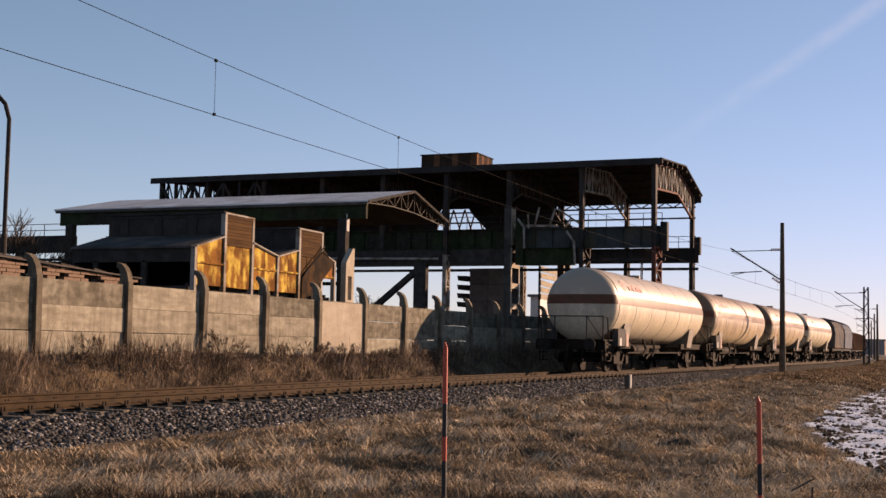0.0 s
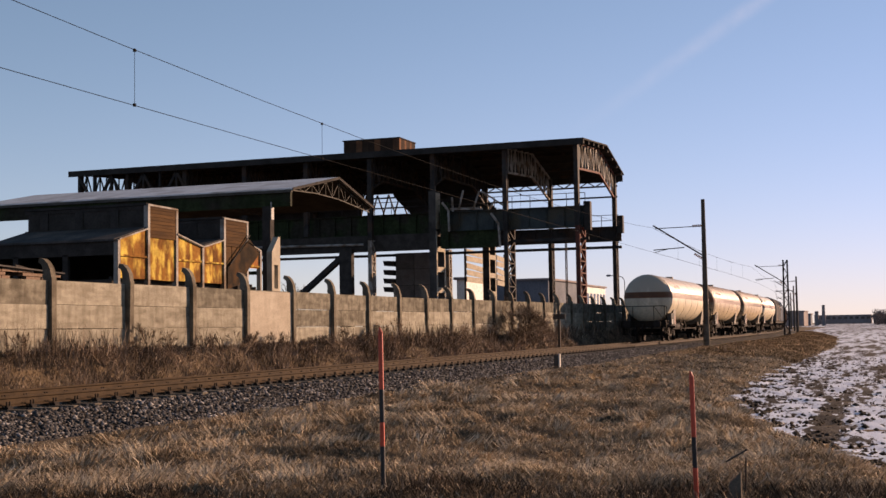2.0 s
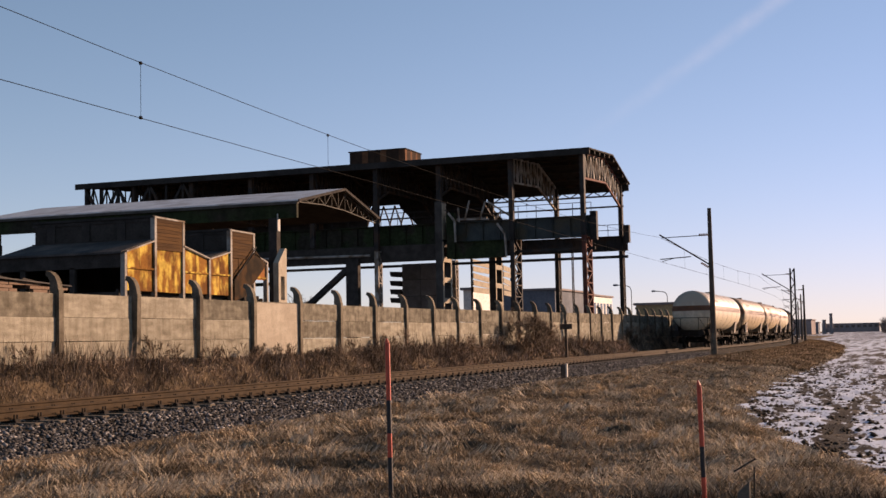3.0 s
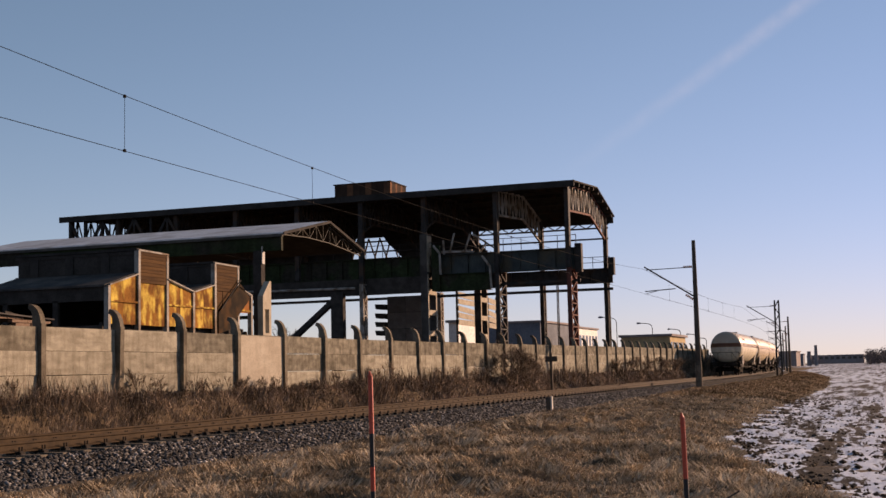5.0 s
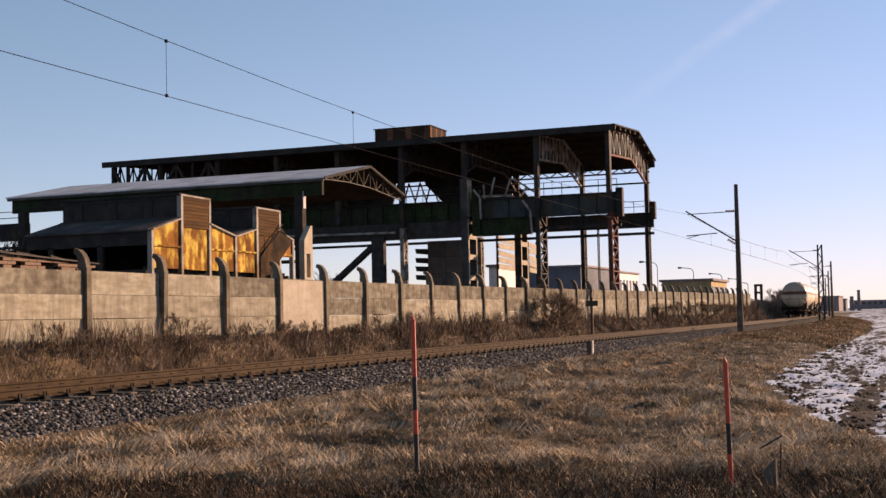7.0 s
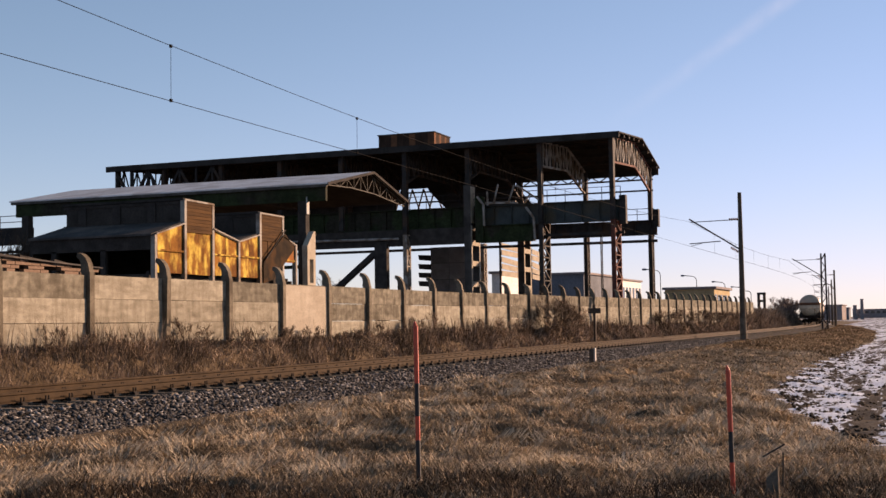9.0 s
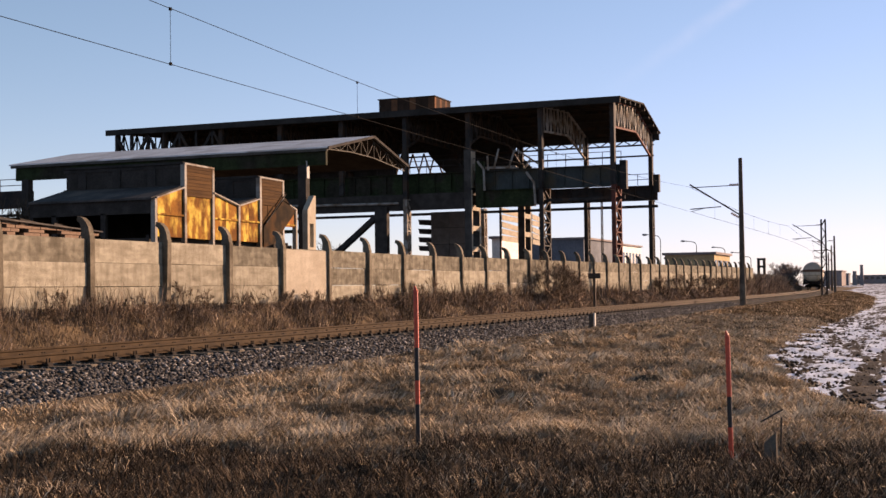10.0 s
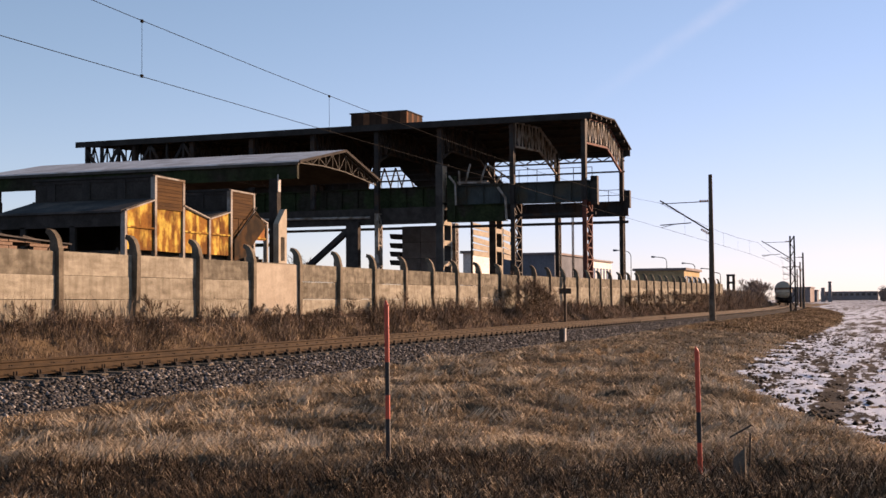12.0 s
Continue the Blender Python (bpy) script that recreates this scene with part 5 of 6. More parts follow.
def make_grass():
    n = 640000
    r = 7.5 + 150 * RNG.random(n) ** 1.9
    a = np.radians(-3 + 47 * RNG.random(n))
    x, y = r * np.cos(a), r * np.sin(a)
    ok = (y - (track_y(x) - TRACK_Y) < 10.95 + 0.35 * wave(x, y, 1.5)) & (y > field_edge(x) - 0.1 + 0.35 * wave(x, y, 2.1))
    x, y, r = x[ok], y[ok], r[ok]
    n = len(x)
    c = wave(x + 3, y, 0.9) + 0.6 * wave(x, y + 5, 2.3)
    # pale grass thinned close in, so the shaded band stays dark
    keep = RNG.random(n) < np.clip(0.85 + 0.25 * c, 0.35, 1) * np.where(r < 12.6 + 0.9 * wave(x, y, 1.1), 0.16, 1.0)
    x, y, r, c = x[keep], y[keep], r[keep], c[keep]
    n = len(x)
    high = np.clip(0.5 + 8.0 * tussocks(x, y), 0, 1)
    length = (0.05 + 0.12 * RNG.random(n) ** 1.7) * (0.7 + 0.7 * high)
    lift = 0.035 * RNG.random(n) * (0.3 + high)
    tilt = 1.12 + 0.44 * RNG.random(n)
    heading = 3.4 + 9.0 * (patchy(x, y, 0.75, 5) - 0.5) + RNG.normal(0, 1.7, n)
    width = np.maximum(0.006, 0.0006 * r) * (0.6 + 0.8 * RNG.random(n))
    blades("dead_grass", x, y, ground_z(x, y) + lift, length, width, tilt, heading, M_GRASS, "matted tan and brown dead grass on the bank")
    # the far end of the bank
    n = 60000
    x = 62 + 150 * RNG.random(n)
    e = field_edge(x)
    hi = 11.0 + track_y(x) - TRACK_Y
    y = e + (hi - e) * RNG.random(n)
    blades("far_bank_grass", x, y, ground_z(x, y), 0.18 + 0.2 * RNG.random(n), 0.0007 * x, 0.8 + 0.6 * RNG.random(n), 3.4 + RNG.normal(0, 0.8, n), M_GRASS, "matted tan dead grass on the far bank")
    # upright tufts and stalks
    m = 420
    rr = 9.5 + 40 * RNG.random(m) ** 1.3
    aa = np.radians(-2 + 45 * RNG.random(m))
    tx, ty = rr * np.cos(aa), rr * np.sin(aa)
    ok = (ty < 10.6) & (ty > field_edge(tx))
    tx, ty, rr = tx[ok], ty[ok], rr[ok]
    k = 36
    x = np.repeat(tx, k) + RNG.normal(0, 0.09, len(tx) * k)
    y = np.repeat(ty, k) + RNG.normal(0, 0.09, len(tx) * k)
    r = np.repeat(rr, k)
    n = len(x)
    blades("grass_tufts", x, y, ground_z(x, y), 0.08 + 0.14 * RNG.random(n), np.maximum(0.005, 0.0006 * r), 0.6 + 0.9 * RNG.random(n), RNG.random(n) * 6.28, M_GRASS, "tufts of pale dead grass")
    # combed swaths of pale straw
    m = 1700
    rr = 12.8 + 30 * RNG.random(m) ** 1.4
    aa = np.radians(-2 + 46 * RNG.random(m))
    tx, ty = rr * np.cos(aa), rr * np.sin(aa)
    ok = (ty < 10.5) & (ty > field_edge(tx) + 0.3) & (patchy(tx, ty, 1.6, 7) > 0.4)
    tx, ty, rr = tx[ok], ty[ok], rr[ok]
    k = 40
    n = len(tx) * k
    x = np.repeat(tx, k) + RNG.normal(0, 0.13, n)
    y = np.repeat(ty, k) + RNG.normal(0, 0.10, n)
    r = np.repeat(rr, k)
    heading = np.repeat(RNG.random(len(tx)) * 6.28, k) + RNG.normal(0, 0.35, n)
    blades("straw_swaths", x, y, ground_z(x, y) + 0.02 + 0.05 * RNG.random(n), 0.16 + 0.2 * RNG.random(n), np.maximum(0.006, 0.00055 * r), 1.2 + 0.35 * RNG.random(n), heading, M_STRAW, "swaths of pale flattened straw on the bank")
    # weeds close to the camera, in dark tones that stand in for foreground shade
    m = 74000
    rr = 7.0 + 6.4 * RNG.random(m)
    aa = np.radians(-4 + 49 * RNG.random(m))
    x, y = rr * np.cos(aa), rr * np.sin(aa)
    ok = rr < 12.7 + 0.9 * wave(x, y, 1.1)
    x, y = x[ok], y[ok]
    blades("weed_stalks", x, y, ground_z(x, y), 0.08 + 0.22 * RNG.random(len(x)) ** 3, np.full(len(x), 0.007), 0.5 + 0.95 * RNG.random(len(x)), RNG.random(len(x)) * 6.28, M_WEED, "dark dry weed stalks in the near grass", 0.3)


make_grass()


def make_scrub():
    n = 120000
    x = 12 + 150 * RNG.random(n) ** 1.5
    off = track_y(x) - TRACK_Y
    v = np.where(x > 50, 15.75, 16.2) + np.where(x > 50, 2.2, 1.75) * RNG.random(n)
    y = v + off * np.clip((x - 125) / 40, 0, 1)
    z = ground_z(x, y)
    lump = wave(x, y * 2, 0.8) + 0.7 * wave(x + 4, y, 2.7)
    h = (0.16 + 0.24 * RNG.random(n)) * (1 + 0.6 * lump) * 0.75
    h = np.clip(h, 0.07, 0.8)
    width = np.maximum(0.009, 0.0005 * x) * (0.7 + 0.6 * RNG.random(n))
    blades("scrub_strip", x, y, z, h, width, 0.3 + 0.9 * RNG.random(n), RNG.random(n) * 6.28, M_SCRUB, "rusty brown dry weeds along the foot of the wall")
    m = 480
    sx = 14 + 75 * RNG.random(m) ** 1.2
    cl = wave(sx, sx * 0, 0.9) > -0.2
    sx = sx[cl]
    k = 7
    x = np.repeat(sx, k) + RNG.normal(0, 0.18, len(sx) * k)
    y = 17.3 + 0.5 * RNG.random(len(x))
    blades("tall_stalks", x, y, ground_z(x, y), 0.35 + 0.6 * RNG.random(len(x)), np.maximum(0.009, 0.0004 * x), 0.05 + 0.45 * RNG.random(len(x)), RNG.random(len(x)) * 6.28, M_SCRUB, "tall dry weed stalks before the wall", 0.4)


make_scrub()


# twig tones paled to carry the haze of distance
M_HAZE = island_mat("hazy_twigs", [(0.117, 0.0966, 0.0897), (0.166, 0.138, 0.128), (0.207, 0.172, 0.159)])


def twig_cloud(name, x0, y0, z0, height, spread, count, label, category, seed, thick=0.03, stems=6, width=0.012, material=None):
    """A leafless bush or tree: stems that fork and fork again, as thin three-sided twigs."""
    rng = np.random.default_rng(seed)
    V, F = [], []

    def limb(p, q, r0, r1):
        d = q - p
        u = np.cross(d, (0.3, 0.5, 0.8))
        u = u / (np.linalg.norm(u) + 1e-9)
        w = np.cross(d, u)
        w = w / (np.linalg.norm(w) + 1e-9)
        o = len(V)
        for c, r in ((p, r0), (q, r1)):
            for k in range(3):
                a = 2.0944 * k
                V.append(c + r * (math.cos(a) * u + math.sin(a) * w))
        for k in range(3):
            F.append((o + k, o + (k + 1) % 3, o + 3 + (k + 1) % 3, o + 3 + k))

    def grow(p, d, length, r, depth):
        q = p + d * length
        limb(p, q, r, r * 0.65)
        if depth == 0 or len(F) > count * 3:
            return
        for _ in range(3 if depth > 1 else 4):
            nd = d + rng.normal(0, 0.42, 3) + np.array([0, 0, 0.12])
            nd /= np.linalg.norm(nd)
            grow(p + d * length * (0.55 + 0.45 * rng.random()), nd, length * (0.55 + 0.25 * rng.random()), max(r * 0.55, width * 0.5), depth - 1)

    for s in range(stems):
        d = np.array([rng.normal(0, spread), rng.normal(0, spread), 1.0])
        d /= np.linalg.norm(d)
        p = np.array([rng.normal(0, 0.25 * spread * height), rng.normal(0, 0.15 * spread * height), 0.0]) if stems > 1 else np.zeros(3)
        grow(p, d, height * 0.36, thick, 4)
    ob = raw(name, np.array(V), np.array(F), material or M_TWIG, label, "", category)
    ob.location = (x0, y0, z0)
    return ob


twig_cloud("bramble_bush", 58.8, 17.1, 0.3, 2.3, 0.75, 5200, "tangled leafless bramble bush against the wall", "bush", 3, 0.02, 24, 0.016, M_SCRUB)
twig_cloud("bramble_bush", 61.5, 17.0, 0.2, 1.5, 0.8, 2400, "tangled leafless bramble bush against the wall", "bush", 5, 0.02, 14, 0.016, M_SCRUB)
for i_, (bx_, by_, bh_) in enumerate(((86, 17.2, 1.8), (92, 17.0, 2.0), (99, 17.1, 2.0), (107, 17.2, 1.9), (116, 17.4, 1.9), (126, 17.8, 1.7), (140, 19.0, 1.6))):
    twig_cloud("scrub_bush", bx_, by_, 0.2, bh_, 0.6, 1400, "leafless brown bush beside the wall", "bush", 20 + i_, 0.03, 10, 0.022, M_SCRUB)
WEEDS = np.random.default_rng(5)
for i_ in range(22):
    wx_ = 21.5 + 1.55 * i_ + 0.9 * WEEDS.random()
    weed = twig_cloud("weed_clump", wx_, 17.15 + 0.5 * WEEDS.random(), 0.3, 0.75 + 0.65 * WEEDS.random() ** 1.4, 0.9, 420, "dry arching weed stems against the wall", "weed", 60 + i_, 0.012, 6, 0.013, M_SCRUB)
    tagged(weed, "dry arching weed stems against the wall", "weed", "", "stuff")
twig_cloud("bare_tree", 41.5, 38.0, 0.5, 7.0, 0.25, 2600, "young leafless tree behind the works wall", "tree", 31, 0.07, 4, 0.03)
twig_cloud("bare_tree", 43.5, 36.0, 0.5, 5.2, 0.25, 2000, "young leafless tree behind the works wall", "tree", 32, 0.06, 4, 0.028)
twig_cloud("bare_tree", 150.0, 74.8, 0.5, 8.5, 0.35, 1800, "leafless tree seen through the hall", "tree", 33, 0.12, 4, 0.05)
for i_, (bx_, by_, bh_) in enumerate(((205, 22.3, 4.9), (212, 22.2, 5.0), (222, 23.6, 5.2), (196, 21.2, 3.4))):
    twig_cloud("bare_tree", bx_, by_, 0.0, bh_, 0.45, 2000, "leafless bushy tree beside the line", "tree", 40 + i_, 0.12, 7, 0.06, M_HAZE)




def far_wood():
    """Bare crowns on the horizon, too far to count."""
    n = 42000
    m = 70
    c = np.stack([760 + 160 * RNG.random(m), -52 + 66 * RNG.random(m), np.zeros(m)], -1)
    ch = (7 + 9 * RNG.random(m)) * np.interp(c[:, 1], [-52, -10, 14], [1.0, 1.0, 0.55])
    i = RNG.integers(0, m, n)
    u = RNG.normal(0, 1, (n, 3))
    u /= np.linalg.norm(u, axis=1)[:, None]
    rad = RNG.random(n) ** 0.5
    w = ch[i] * (0.35 + 0.2 * np.sin(7 * u[:, 0] + i) * np.sin(5 * u[:, 2]))
    p = c[i] + np.stack([u[:, 0] * rad * w, u[:, 1] * rad * w, -1 + ch[i] * 0.55 + u[:, 2] * rad * ch[i] * 0.47], -1)
    V = (p[:, None] + RNG.normal(0, 0.3, (n, 3, 3))).reshape(-1, 3)
    raw("far_wood", V, np.arange(3 * n).reshape(-1, 3), M_HAZE, "distant bare trees on the horizon", "stuff", "trees")


far_wood()


def hedge_bank():
    """Rusty hedge that closes the line of the wall."""
    n = 40000
    x = 118 + 125 * RNG.random(n)
    y = track_y(x) + 2.2 + 4.6 * RNG.random(n) ** 0.8
    h = (0.5 + 1.5 * RNG.random(n)) * np.interp(y - track_y(x), [2.2, 4.0], [0.45, 1.0])
    blades("far_hedge", x, y, ground_z(x, y), h, np.full(n, 0.055), 0.1 + 0.6 * RNG.random(n), RNG.random(n) * 6.28, M_SCRUB, "rusty brown hedge beside the far line", 0.4)


hedge_bank()

# ---- things behind the wall ----


def make_lamp(x, y, z0, height, reach, turn, label):
    lamp = empty("street_lamp", pose(x, y, z0, 0, 0, turn), label, "street lamp", "street lamps of the works road")
    b = B()
    r = max(0.07, 0.0004 * x)
    rod(b, (0, 0, 0), (0, 0, height * 0.45), r, 10, r * 0.95)
    part("lower_shaft", b, M_STEEL, lamp, smooth=True)
    b = B()
    pts = [(0, 0, height * 0.45), (0, 0, height - 0.75), (-0.1, 0, height - 0.4), (-0.35, 0, height - 0.12), (-0.75, 0, height)]
    if reach > 1:
        pts.append((-reach, 0, height + 0.12))
    tube(b, pts, r * 0.7, 8)
    part("bent_arm", b, M_STEEL, lamp, smooth=True)
    b = B()
    e = pts[-1]
    lathe(b, [(e[0] - 0.75, 0.05), (e[0] - 0.6, 0.16), (e[0] - 0.2, 0.14), (e[0] + 0.05, 0.05)], e[2], 10)
    part("lamp_head", b, M_HOODB, lamp, "grey lamp head", smooth=True)


make_lamp(22.78, 20.5, 0.5, 6.2, 0.9, -55, "tall dark steel street lamp with a bent arm")
for lx_, ly_ in ((184, 37.4), (215, 37.6), (255, 39.0), (300, 42.0), (345, 46.0)):
    make_lamp(lx_, ly_, 0.3, 7.9, 1.9, -70, "distant steel street lamp with an outreach arm")


def make_brick_ruin():
    ruin = empty("brick_outhouse", pose(0, 0, 0), "low crumbling red brick outhouse behind the wall", "outhouse")
    y0, y1 = 20.0, 22.2
    # front wall in courses, with openings left out
    holes = [(22.9, 23.5, 2.33, 2.5), (25.15, 25.38, 2.2, 2.42), (25.46, 25.6, 2.2, 2.42), (24.2, 24.3, 2.25, 2.45)]
    z = 1.9
    row = 0
    base = None
    while z < 2.78:
        x = 18.0 + (0.0 if row % 2 else -0.15)
        while x < 26.9:
            top = 2.72 - max(0, x - 21.5) * 0.045
            if z + 0.02 < top and not any(a - 0.2 < x < c - 0.05 and d - 0.05 < z < e for a, c, d, e in holes):
                m = pose(x, y0 + 0.01 * RNG.normal(), z, 0, 0, 0.6 * RNG.normal())
                if base is None:
                    b = B()
                    box(b, 0, 0.285, 0, 0.14, 0, 0.072)
                    base = part("brick", b, M_BRICK, ruin)
                    base.matrix_basis = m
                else:
                    share(base, "brick", m, ruin)
            x += 0.30
        z += 0.085
        row += 1
    b = B()
    prism(b, [(18.0, 0.4), (26.9, 0.4), (26.9, 2.15), (18, 2.15)], "y", y0 + 0.05, y0 + 0.25)
    part("core_wall", b, M_BRICK, ruin)
    b = B()
    prism(b, [(17.9, 2.74), (21.5, 2.74), (27.2, 2.5), (27.2, 2.535), (21.5, 2.775), (17.9, 2.775)], "y", y0 - 0.1, y1)
    part("roof_slab", b, M_TINS, ruin, "sagging tarred roof slab")
    b = B()
    prism(b, [(18.0, 0.4), (26.9, 0.4), (26.9, 2.45), (18, 2.7)], "y", y1 - 0.2, y1)
    part("back_wall", b, M_DARK, ruin)
    for k in range(5):
        b = B()
        xx = 20.5 + k * 1.25
        beam(b, (xx, y0 + 0.1, 2.86 - k * 0.05), (xx + 2.3, y0 + 0.5 + 0.1 * k, 2.83 - k * 0.07), 0.045)
        part("loose_timber", b, M_DARKW, ruin)


make_brick_ruin()


def make_gangway():
    gw = empty("crane_gangway", pose(0, 0, 0), "dark overhead gangway beam with a thin railing", "gangway")
    b = B()
    box(b, 49.8, 50.3, 40.8, 58, 5.1, 5.92)
    part("beam", b, M_STEEL, gw)
    for z in (6.2, 6.5):
        b = B()
        tube(b, [(49.9, 41, z), (49.9, 58, z)], 0.02, 5)
        part("rail", b, M_STEEL, gw)
    for k in range(12):
        b = B()
        rod(b, (49.9, 41 + k * 1.5, 5.9), (49.9, 41 + k * 1.5, 6.5), 0.02, 5)
        part("stanchion", b, M_STEEL, gw)
    for y in (44, 51, 57.5):
        b = B()
        box(b, 49.85, 50.25, y - 0.2, y + 0.2, HG, 5.1)
        part("column", b, M_DARKW, gw)
    # the dark lean-to that closes the yard below
    lean = empty("lean_to", pose(0, 0, 0), "long dark lean-to beyond the bunker building", "shed")
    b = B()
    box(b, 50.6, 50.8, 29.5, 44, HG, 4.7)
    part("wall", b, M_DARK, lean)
    b = B()
    prism(b, [(47.8, 4.55), (50.9, 4.75), (50.9, 4.85), (47.8, 4.65)], "y", 29.2, 44)
    part("roof", b, M_TINS, lean)


make_gangway()


def make_block(name, x0, x1, y0, y1, z1, wall, roof, label, category, windows=0, face="y", z0=0.0):
    """A plain far building: walls, roof slab, and windows that are set in."""
    h = empty(name, pose(0, 0, 0), label, category)
    b = B()
    box(b, x0, x1, y0, y1, z0, z1)
    part("shell", b, wall, h)
    b = B()
    box(b, x0 - 0.3, x1 + 0.3, y0 - 0.3, y1 + 0.3, z1, z1 + 0.3)
    part("roof", b, roof, h)
    for k in range(windows):
        b = B()
        if face == "y":
            w = (x1 - x0) / windows
            box(b, x0 + w * (k + 0.2), x0 + w * (k + 0.8), y0 - 0.05, y0 + 0.1, z1 * 0.55, z1 * 0.85)
        else:
            w = (y1 - y0) / windows
            box(b, x0 - 0.05, x0 + 0.1, y0 + w * (k + 0.2), y0 + w * (k + 0.8), z1 * 0.55, z1 * 0.85)
        part("window", b, M_GLASS, h)
    return h


M_PLASTER = mat("white_plaster", (0.8, 0.79, 0.75), (0.7, 0.68, 0.64), 0.5, 0.9)
M_GREYW = mat("blue_grey_sheeting", (0.154, 0.169, 0.193), (0.106, 0.116, 0.135), 0.4, 0.8)
M_YELW = mat("yellow_plaster", (0.455, 0.345, 0.193), (0.359, 0.269, 0.152), 0.5, 0.9)
make_block("warehouse", 190, 215, 50.5, 59.0, 8.2, M_GREYW, M_FARD, "blue-grey sheeted warehouse seen through the hall", "warehouse", 0)
make_block("office_block", 228, 247, 54.1, 55.2, 8.4, M_PLASTER, M_FARD, "white plastered office block with a window row", "office block", 7)
make_block("white_store", 140, 148.0, 47.0, 48.2, 6.6, M_PLASTER, M_FARD, "bright white store behind the hall", "store", 0)
make_block("gatehouse", 163, 176, 26.3, 32.6, 4.8, M_YELW, M_FARD, "flat-roofed hall with a sunlit yellow side", "building", 6)
make_block("far_factory", 880, 905, 16, 52, 5.6, M_FARD, M_FARD, "long hazy factory on the horizon", "factory", 10, "x")
make_block("field_barn", 420, 440, 28, 36, 4.6, M_FARD, M_FARD, "dark barn beyond the field", "barn", 0)
make_block("far_cottage", 470, 480, 29, 33, 4.0, M_GREYW, M_FARD, "small distant building beside the line", "building", 0)


def make_slats():
    st = empty("slatted_screen", pose(0, 0, 0), "pale slatted boards hung in the hall opening", "screen")
    d = Vector((1, 0, 0))
    for k in range(5):
        for a, c, z in ((0.1, 6.6, 5.55 + k * 0.68), (10.1, 13.2, 5.5 + k * 0.66)):
            b = B()
            p = Vector((118.0, 39.6, z + 0.12))
            beam(b, p + d * a + Vector((0, 0, 0.1)), p + d * c - Vector((0, 0, 0.12 * (k % 3))), 0.06, 0.52)
            part("slat", b, M_PLASTERW, st)
    for q in (0.0, 6.7, 10.0, 13.3):
        b = B()
        p = Vector((118.1, 39.75, 0)) + d * q
        box(b, p.x - 0.1, p.x + 0.1, p.y - 0.08, p.y + 0.08, HG, 8.8)
        part("post", b, M_STEEL, st)


make_slats()


def make_chimney(x, y, h, r):
    c = empty("chimney", pose(x, y, 0), "slim factory chimney on the horizon", "chimney")
    b = B()
    rod(b, (0, 0, -1), (0, 0, h), r, 12, r * 0.7)
    part("stack", b, M_FARD, c)
    b = B()
    rod(b, (0, 0, h - 0.8), (0, 0, h - 0.3), r * 0.85, 12)
    part("collar", b, M_FARD, c)


make_chimney(870, 45.5, 12.5, 1.3)
make_chimney(872, 50.0, 8.5, 1.6)


def make_frame_tower():
    f = empty("signal_gantry", pose(212, 26.6, 0), "dark framed equipment tower beside the line", "gantry")
    for s in (-0.45, 0.45):
        b = B()
        box(b, -0.3, 0.3, s - 0.2, s + 0.2, 0, 5.0)
        part("leg", b, M_STEEL, f)
    for z in (2.2, 3.6, 4.8):
        b = B()
        box(b, -0.32, 0.32, -0.68, 0.68, z, z + 0.35)
        part("crossbar", b, M_STEEL, f)


make_frame_tower()


def make_small_posts():
    km = empty("kilometre_stone", pose(40.4, 10.6, 0), "small concrete marker stone with a lit white edge by the ballast", "marker stone")
    b = B()
    box(b, -0.06, 0.06, -0.16, 0.0, -0.6, 0.06)
    part("stone", b, M_MAST, km, "dark grey stone face", bevel=0.02)
    # white strip puts the stone's thin sunlit edge into colour
    b = B()
    box(b, -0.065, 0.065, -0.21, -0.165, -0.6, 0.09)
    part("sunlit_edge", b, M_WPAINT, km)
    sg = empty("track_sign", pose(63.7, 16.4, 0), "grey cross-shaped track sign on a post", "sign")
    b = B()
    box(b, -0.06, 0.06, -0.06, 0.06, -0.6, 1.8)
    part("post", b, M_MAST, sg)
    b = B()
    box(b, -0.03, 0.03, -0.33, 0.33, 1.35, 1.62)
    part("board", b, M_MAST, sg)
    st = empty("concrete_stub", pose(12.0, 1.46, -0.62), "weathered concrete stub in the grass", "concrete stub")
    b = B()
    prism(b, [(-0.06, -0.1), (0.06, -0.1), (0.05, 0.13), (-0.06, 0.24)], "x", -0.05, 0.05)
    part("stub", b, M_SLEEP, st, bevel=0.008)
    b = B()
    beam(b, (0.05, -0.09, 0.05), (0.05, -0.1, 0.36), 0.016)
    part("edge_rod", b, M_MAST, st)
    tw = empty("fallen_stick", pose(12.0, 1.44, -0.24), "pale dry stick leaning on the stub", "stick")
    b = B()
    rod(b, (0, 0.1, -0.06), (0, -0.1, 0.06), 0.008, 6)
    part("stick", b, M_COL, tw)


make_small_posts()


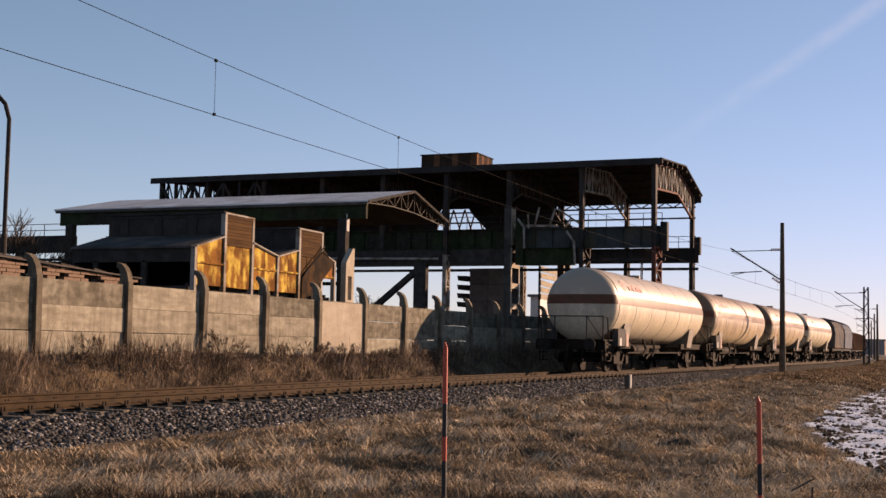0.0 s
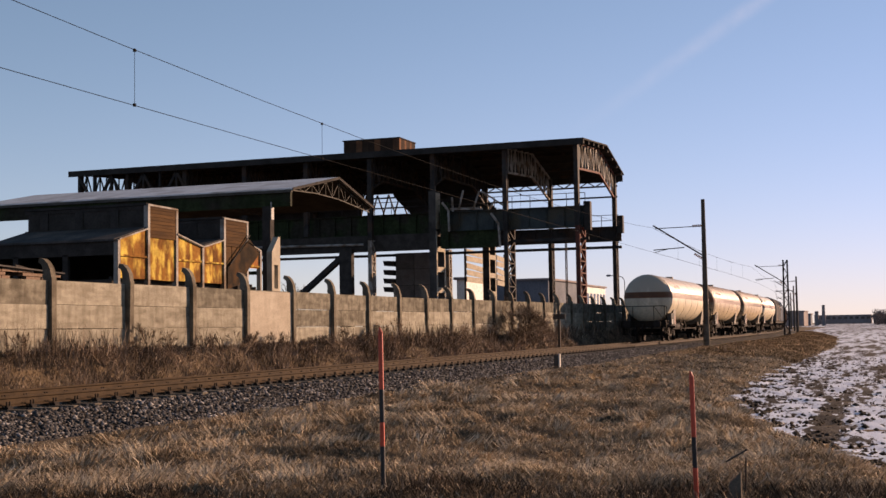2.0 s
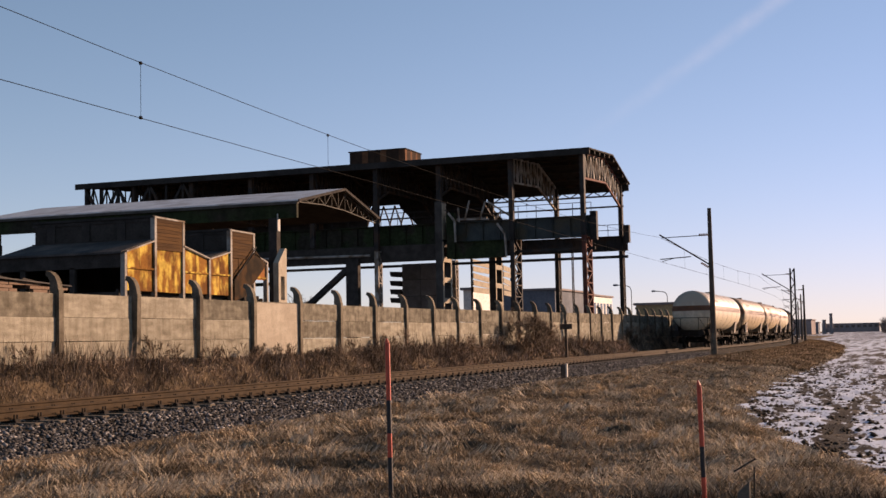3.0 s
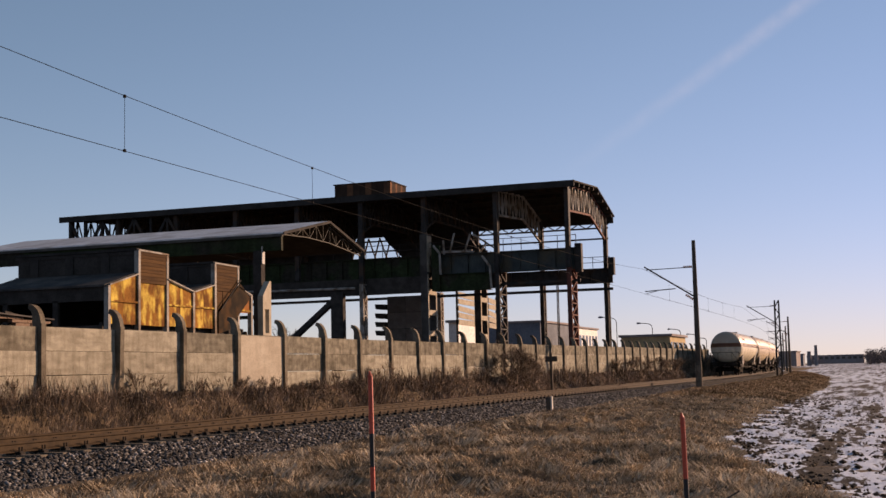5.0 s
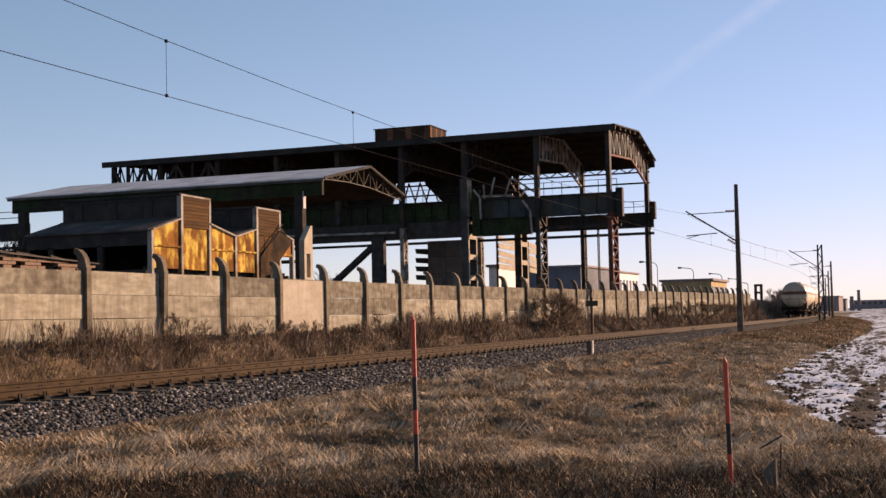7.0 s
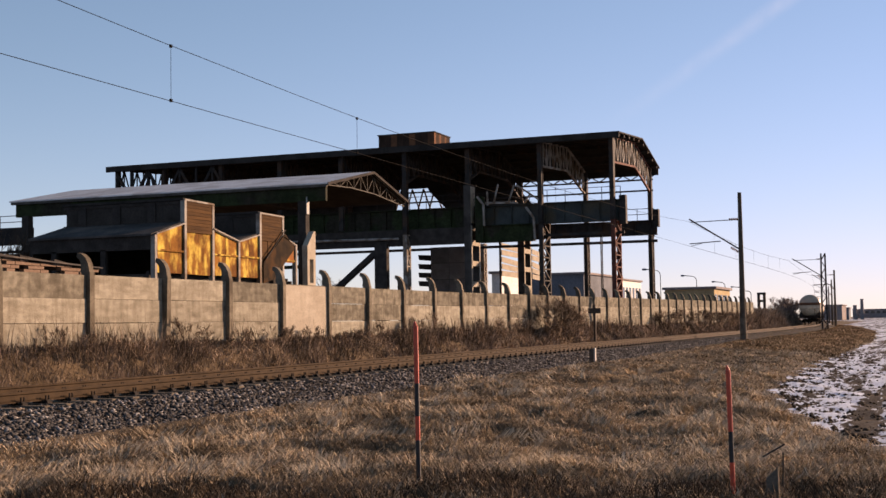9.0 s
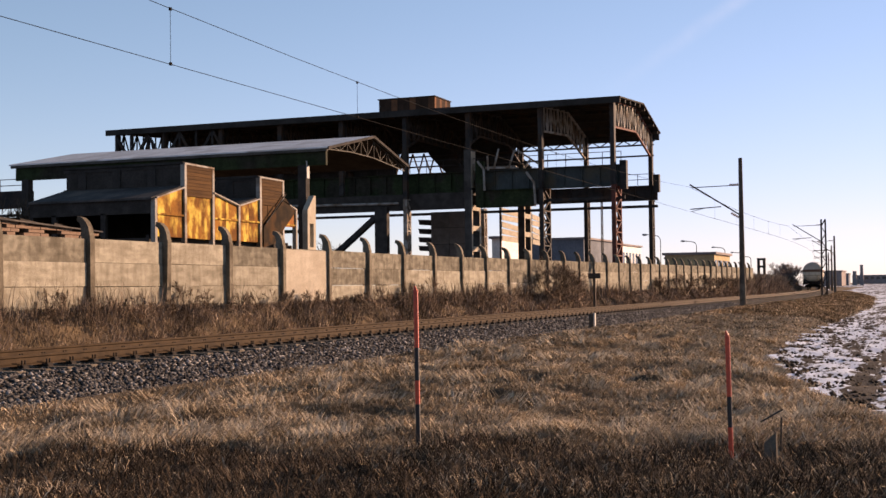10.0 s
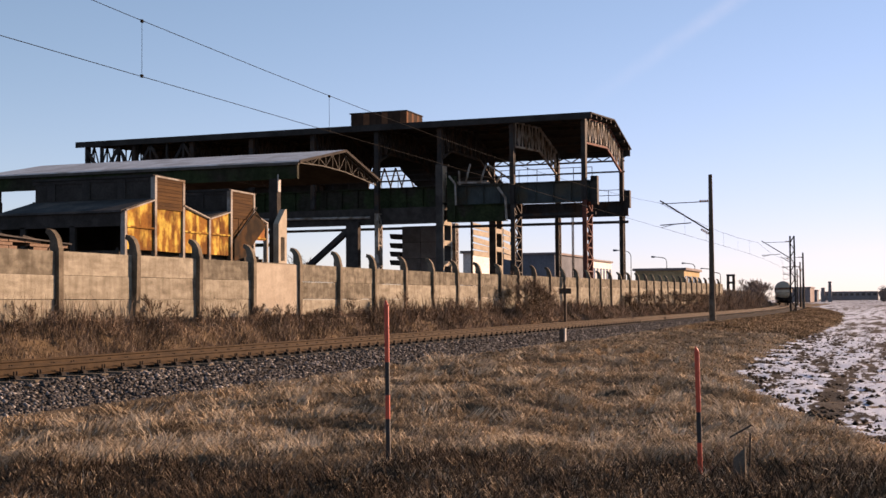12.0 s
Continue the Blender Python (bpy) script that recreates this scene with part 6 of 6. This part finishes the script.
def make_contrail():
    """A faint, drifting vapour trail high over the far fields."""
    a, c = Vector((3372, 120, 962)), Vector((3364, 840, 512))
    d = c - a
    L = d.length
    u = d.normalized()
    w = u.cross(Vector((1, 0, 0))).normalized()
    m = Matrix((u, w, u.cross(w))).transposed().to_4x4()
    m.translation = a
    b = B()
    n = 24
    rows = [[b.verts.new((L * k / n, s * (36 + 10 * k / n), 0)) for s in (-1, 1)] for k in range(n + 1)]
    for r0, r1 in zip(rows, rows[1:]):
        b.faces.new((r0[0], r1[0], r1[1], r0[1]))
    mt = bpy.data.materials.new("thin_vapour")
    mt.use_nodes = True
    nd, l = mt.node_tree.nodes, mt.node_tree.links
    nd.remove(nd["Principled BSDF"])
    out = nd["Material Output"]
    tc = nd.new("ShaderNodeTexCoord")
    sep = nd.new("ShaderNodeSeparateXYZ")
    l.new(tc.outputs["Object"], sep.inputs[0])
    ab = nd.new("ShaderNodeMath")
    ab.operation = "ABSOLUTE"
    l.new(sep.outputs[1], ab.inputs[0])
    fall = nd.new("ShaderNodeMapRange")
    fall.interpolation_type = "SMOOTHSTEP"
    fall.inputs[1].default_value, fall.inputs[2].default_value, fall.inputs[3].default_value, fall.inputs[4].default_value = 0, 34, 0.10, 0.0
    l.new(ab.outputs[0], fall.inputs[0])
    along = nd.new("ShaderNodeMapRange")
    along.inputs[1].default_value, along.inputs[2].default_value, along.inputs[3].default_value, along.inputs[4].default_value = L * 0.25, L, 1.0, 0.0
    l.new(sep.outputs[0], along.inputs[0])
    nz = nd.new("ShaderNodeTexNoise")
    nz.inputs["Scale"].default_value, nz.inputs["Detail"].default_value = 0.02, 6
    l.new(tc.outputs["Object"], nz.inputs[0])
    m1, m2 = nd.new("ShaderNodeMath"), nd.new("ShaderNodeMath")
    m1.operation = m2.operation = "MULTIPLY"
    l.new(fall.outputs[0], m1.inputs[0])
    l.new(along.outputs[0], m1.inputs[1])
    l.new(m1.outputs[0], m2.inputs[0])
    mr = nd.new("ShaderNodeMapRange")
    mr.inputs[1].default_value, mr.inputs[2].default_value, mr.inputs[3].default_value, mr.inputs[4].default_value = 0.3, 0.7, 0.5, 1.2
    l.new(nz.outputs[0], mr.inputs[0])
    l.new(mr.outputs[0], m2.inputs[1])
    tr, em, mx = nd.new("ShaderNodeBsdfTransparent"), nd.new("ShaderNodeEmission"), nd.new("ShaderNodeMixShader")
    # emission stands in for sunlight caught by the vapour
    em.inputs[0].default_value, em.inputs[1].default_value = (1.0, 0.95, 0.9, 1), 0.6
    l.new(m2.outputs[0], mx.inputs[0])
    l.new(tr.outputs[0], mx.inputs[1])
    l.new(em.outputs[0], mx.inputs[2])
    l.new(mx.outputs[0], out.inputs[0])
    ob = part("sky_vapour_trail", b, mt)
    ob.matrix_world = m
    tagged(ob, "faint white vapour trail across the clear sky", "vapour trail", "", "structure")


make_contrail()


def motions():
    for wagon, lead in TRAIN:
        rows = []
        for k in range(0, 25):
            t = k * 0.5
            rows.append((t, track_pose(REAR_X + SPEED * t + lead)))
        walk(wagon, rows)
    for wheelset, m0 in WHEELS:
        rows, k, step = [], 0, 0.04
        while k * step <= 12.0001:
            t = k * step
            turn = math.degrees(SPEED * t / 0.46)
            rows.append((t, m0 @ pose(0, 0, 0, 0, turn, 0)))
            k += 1
        walk(wheelset, rows)


motions()
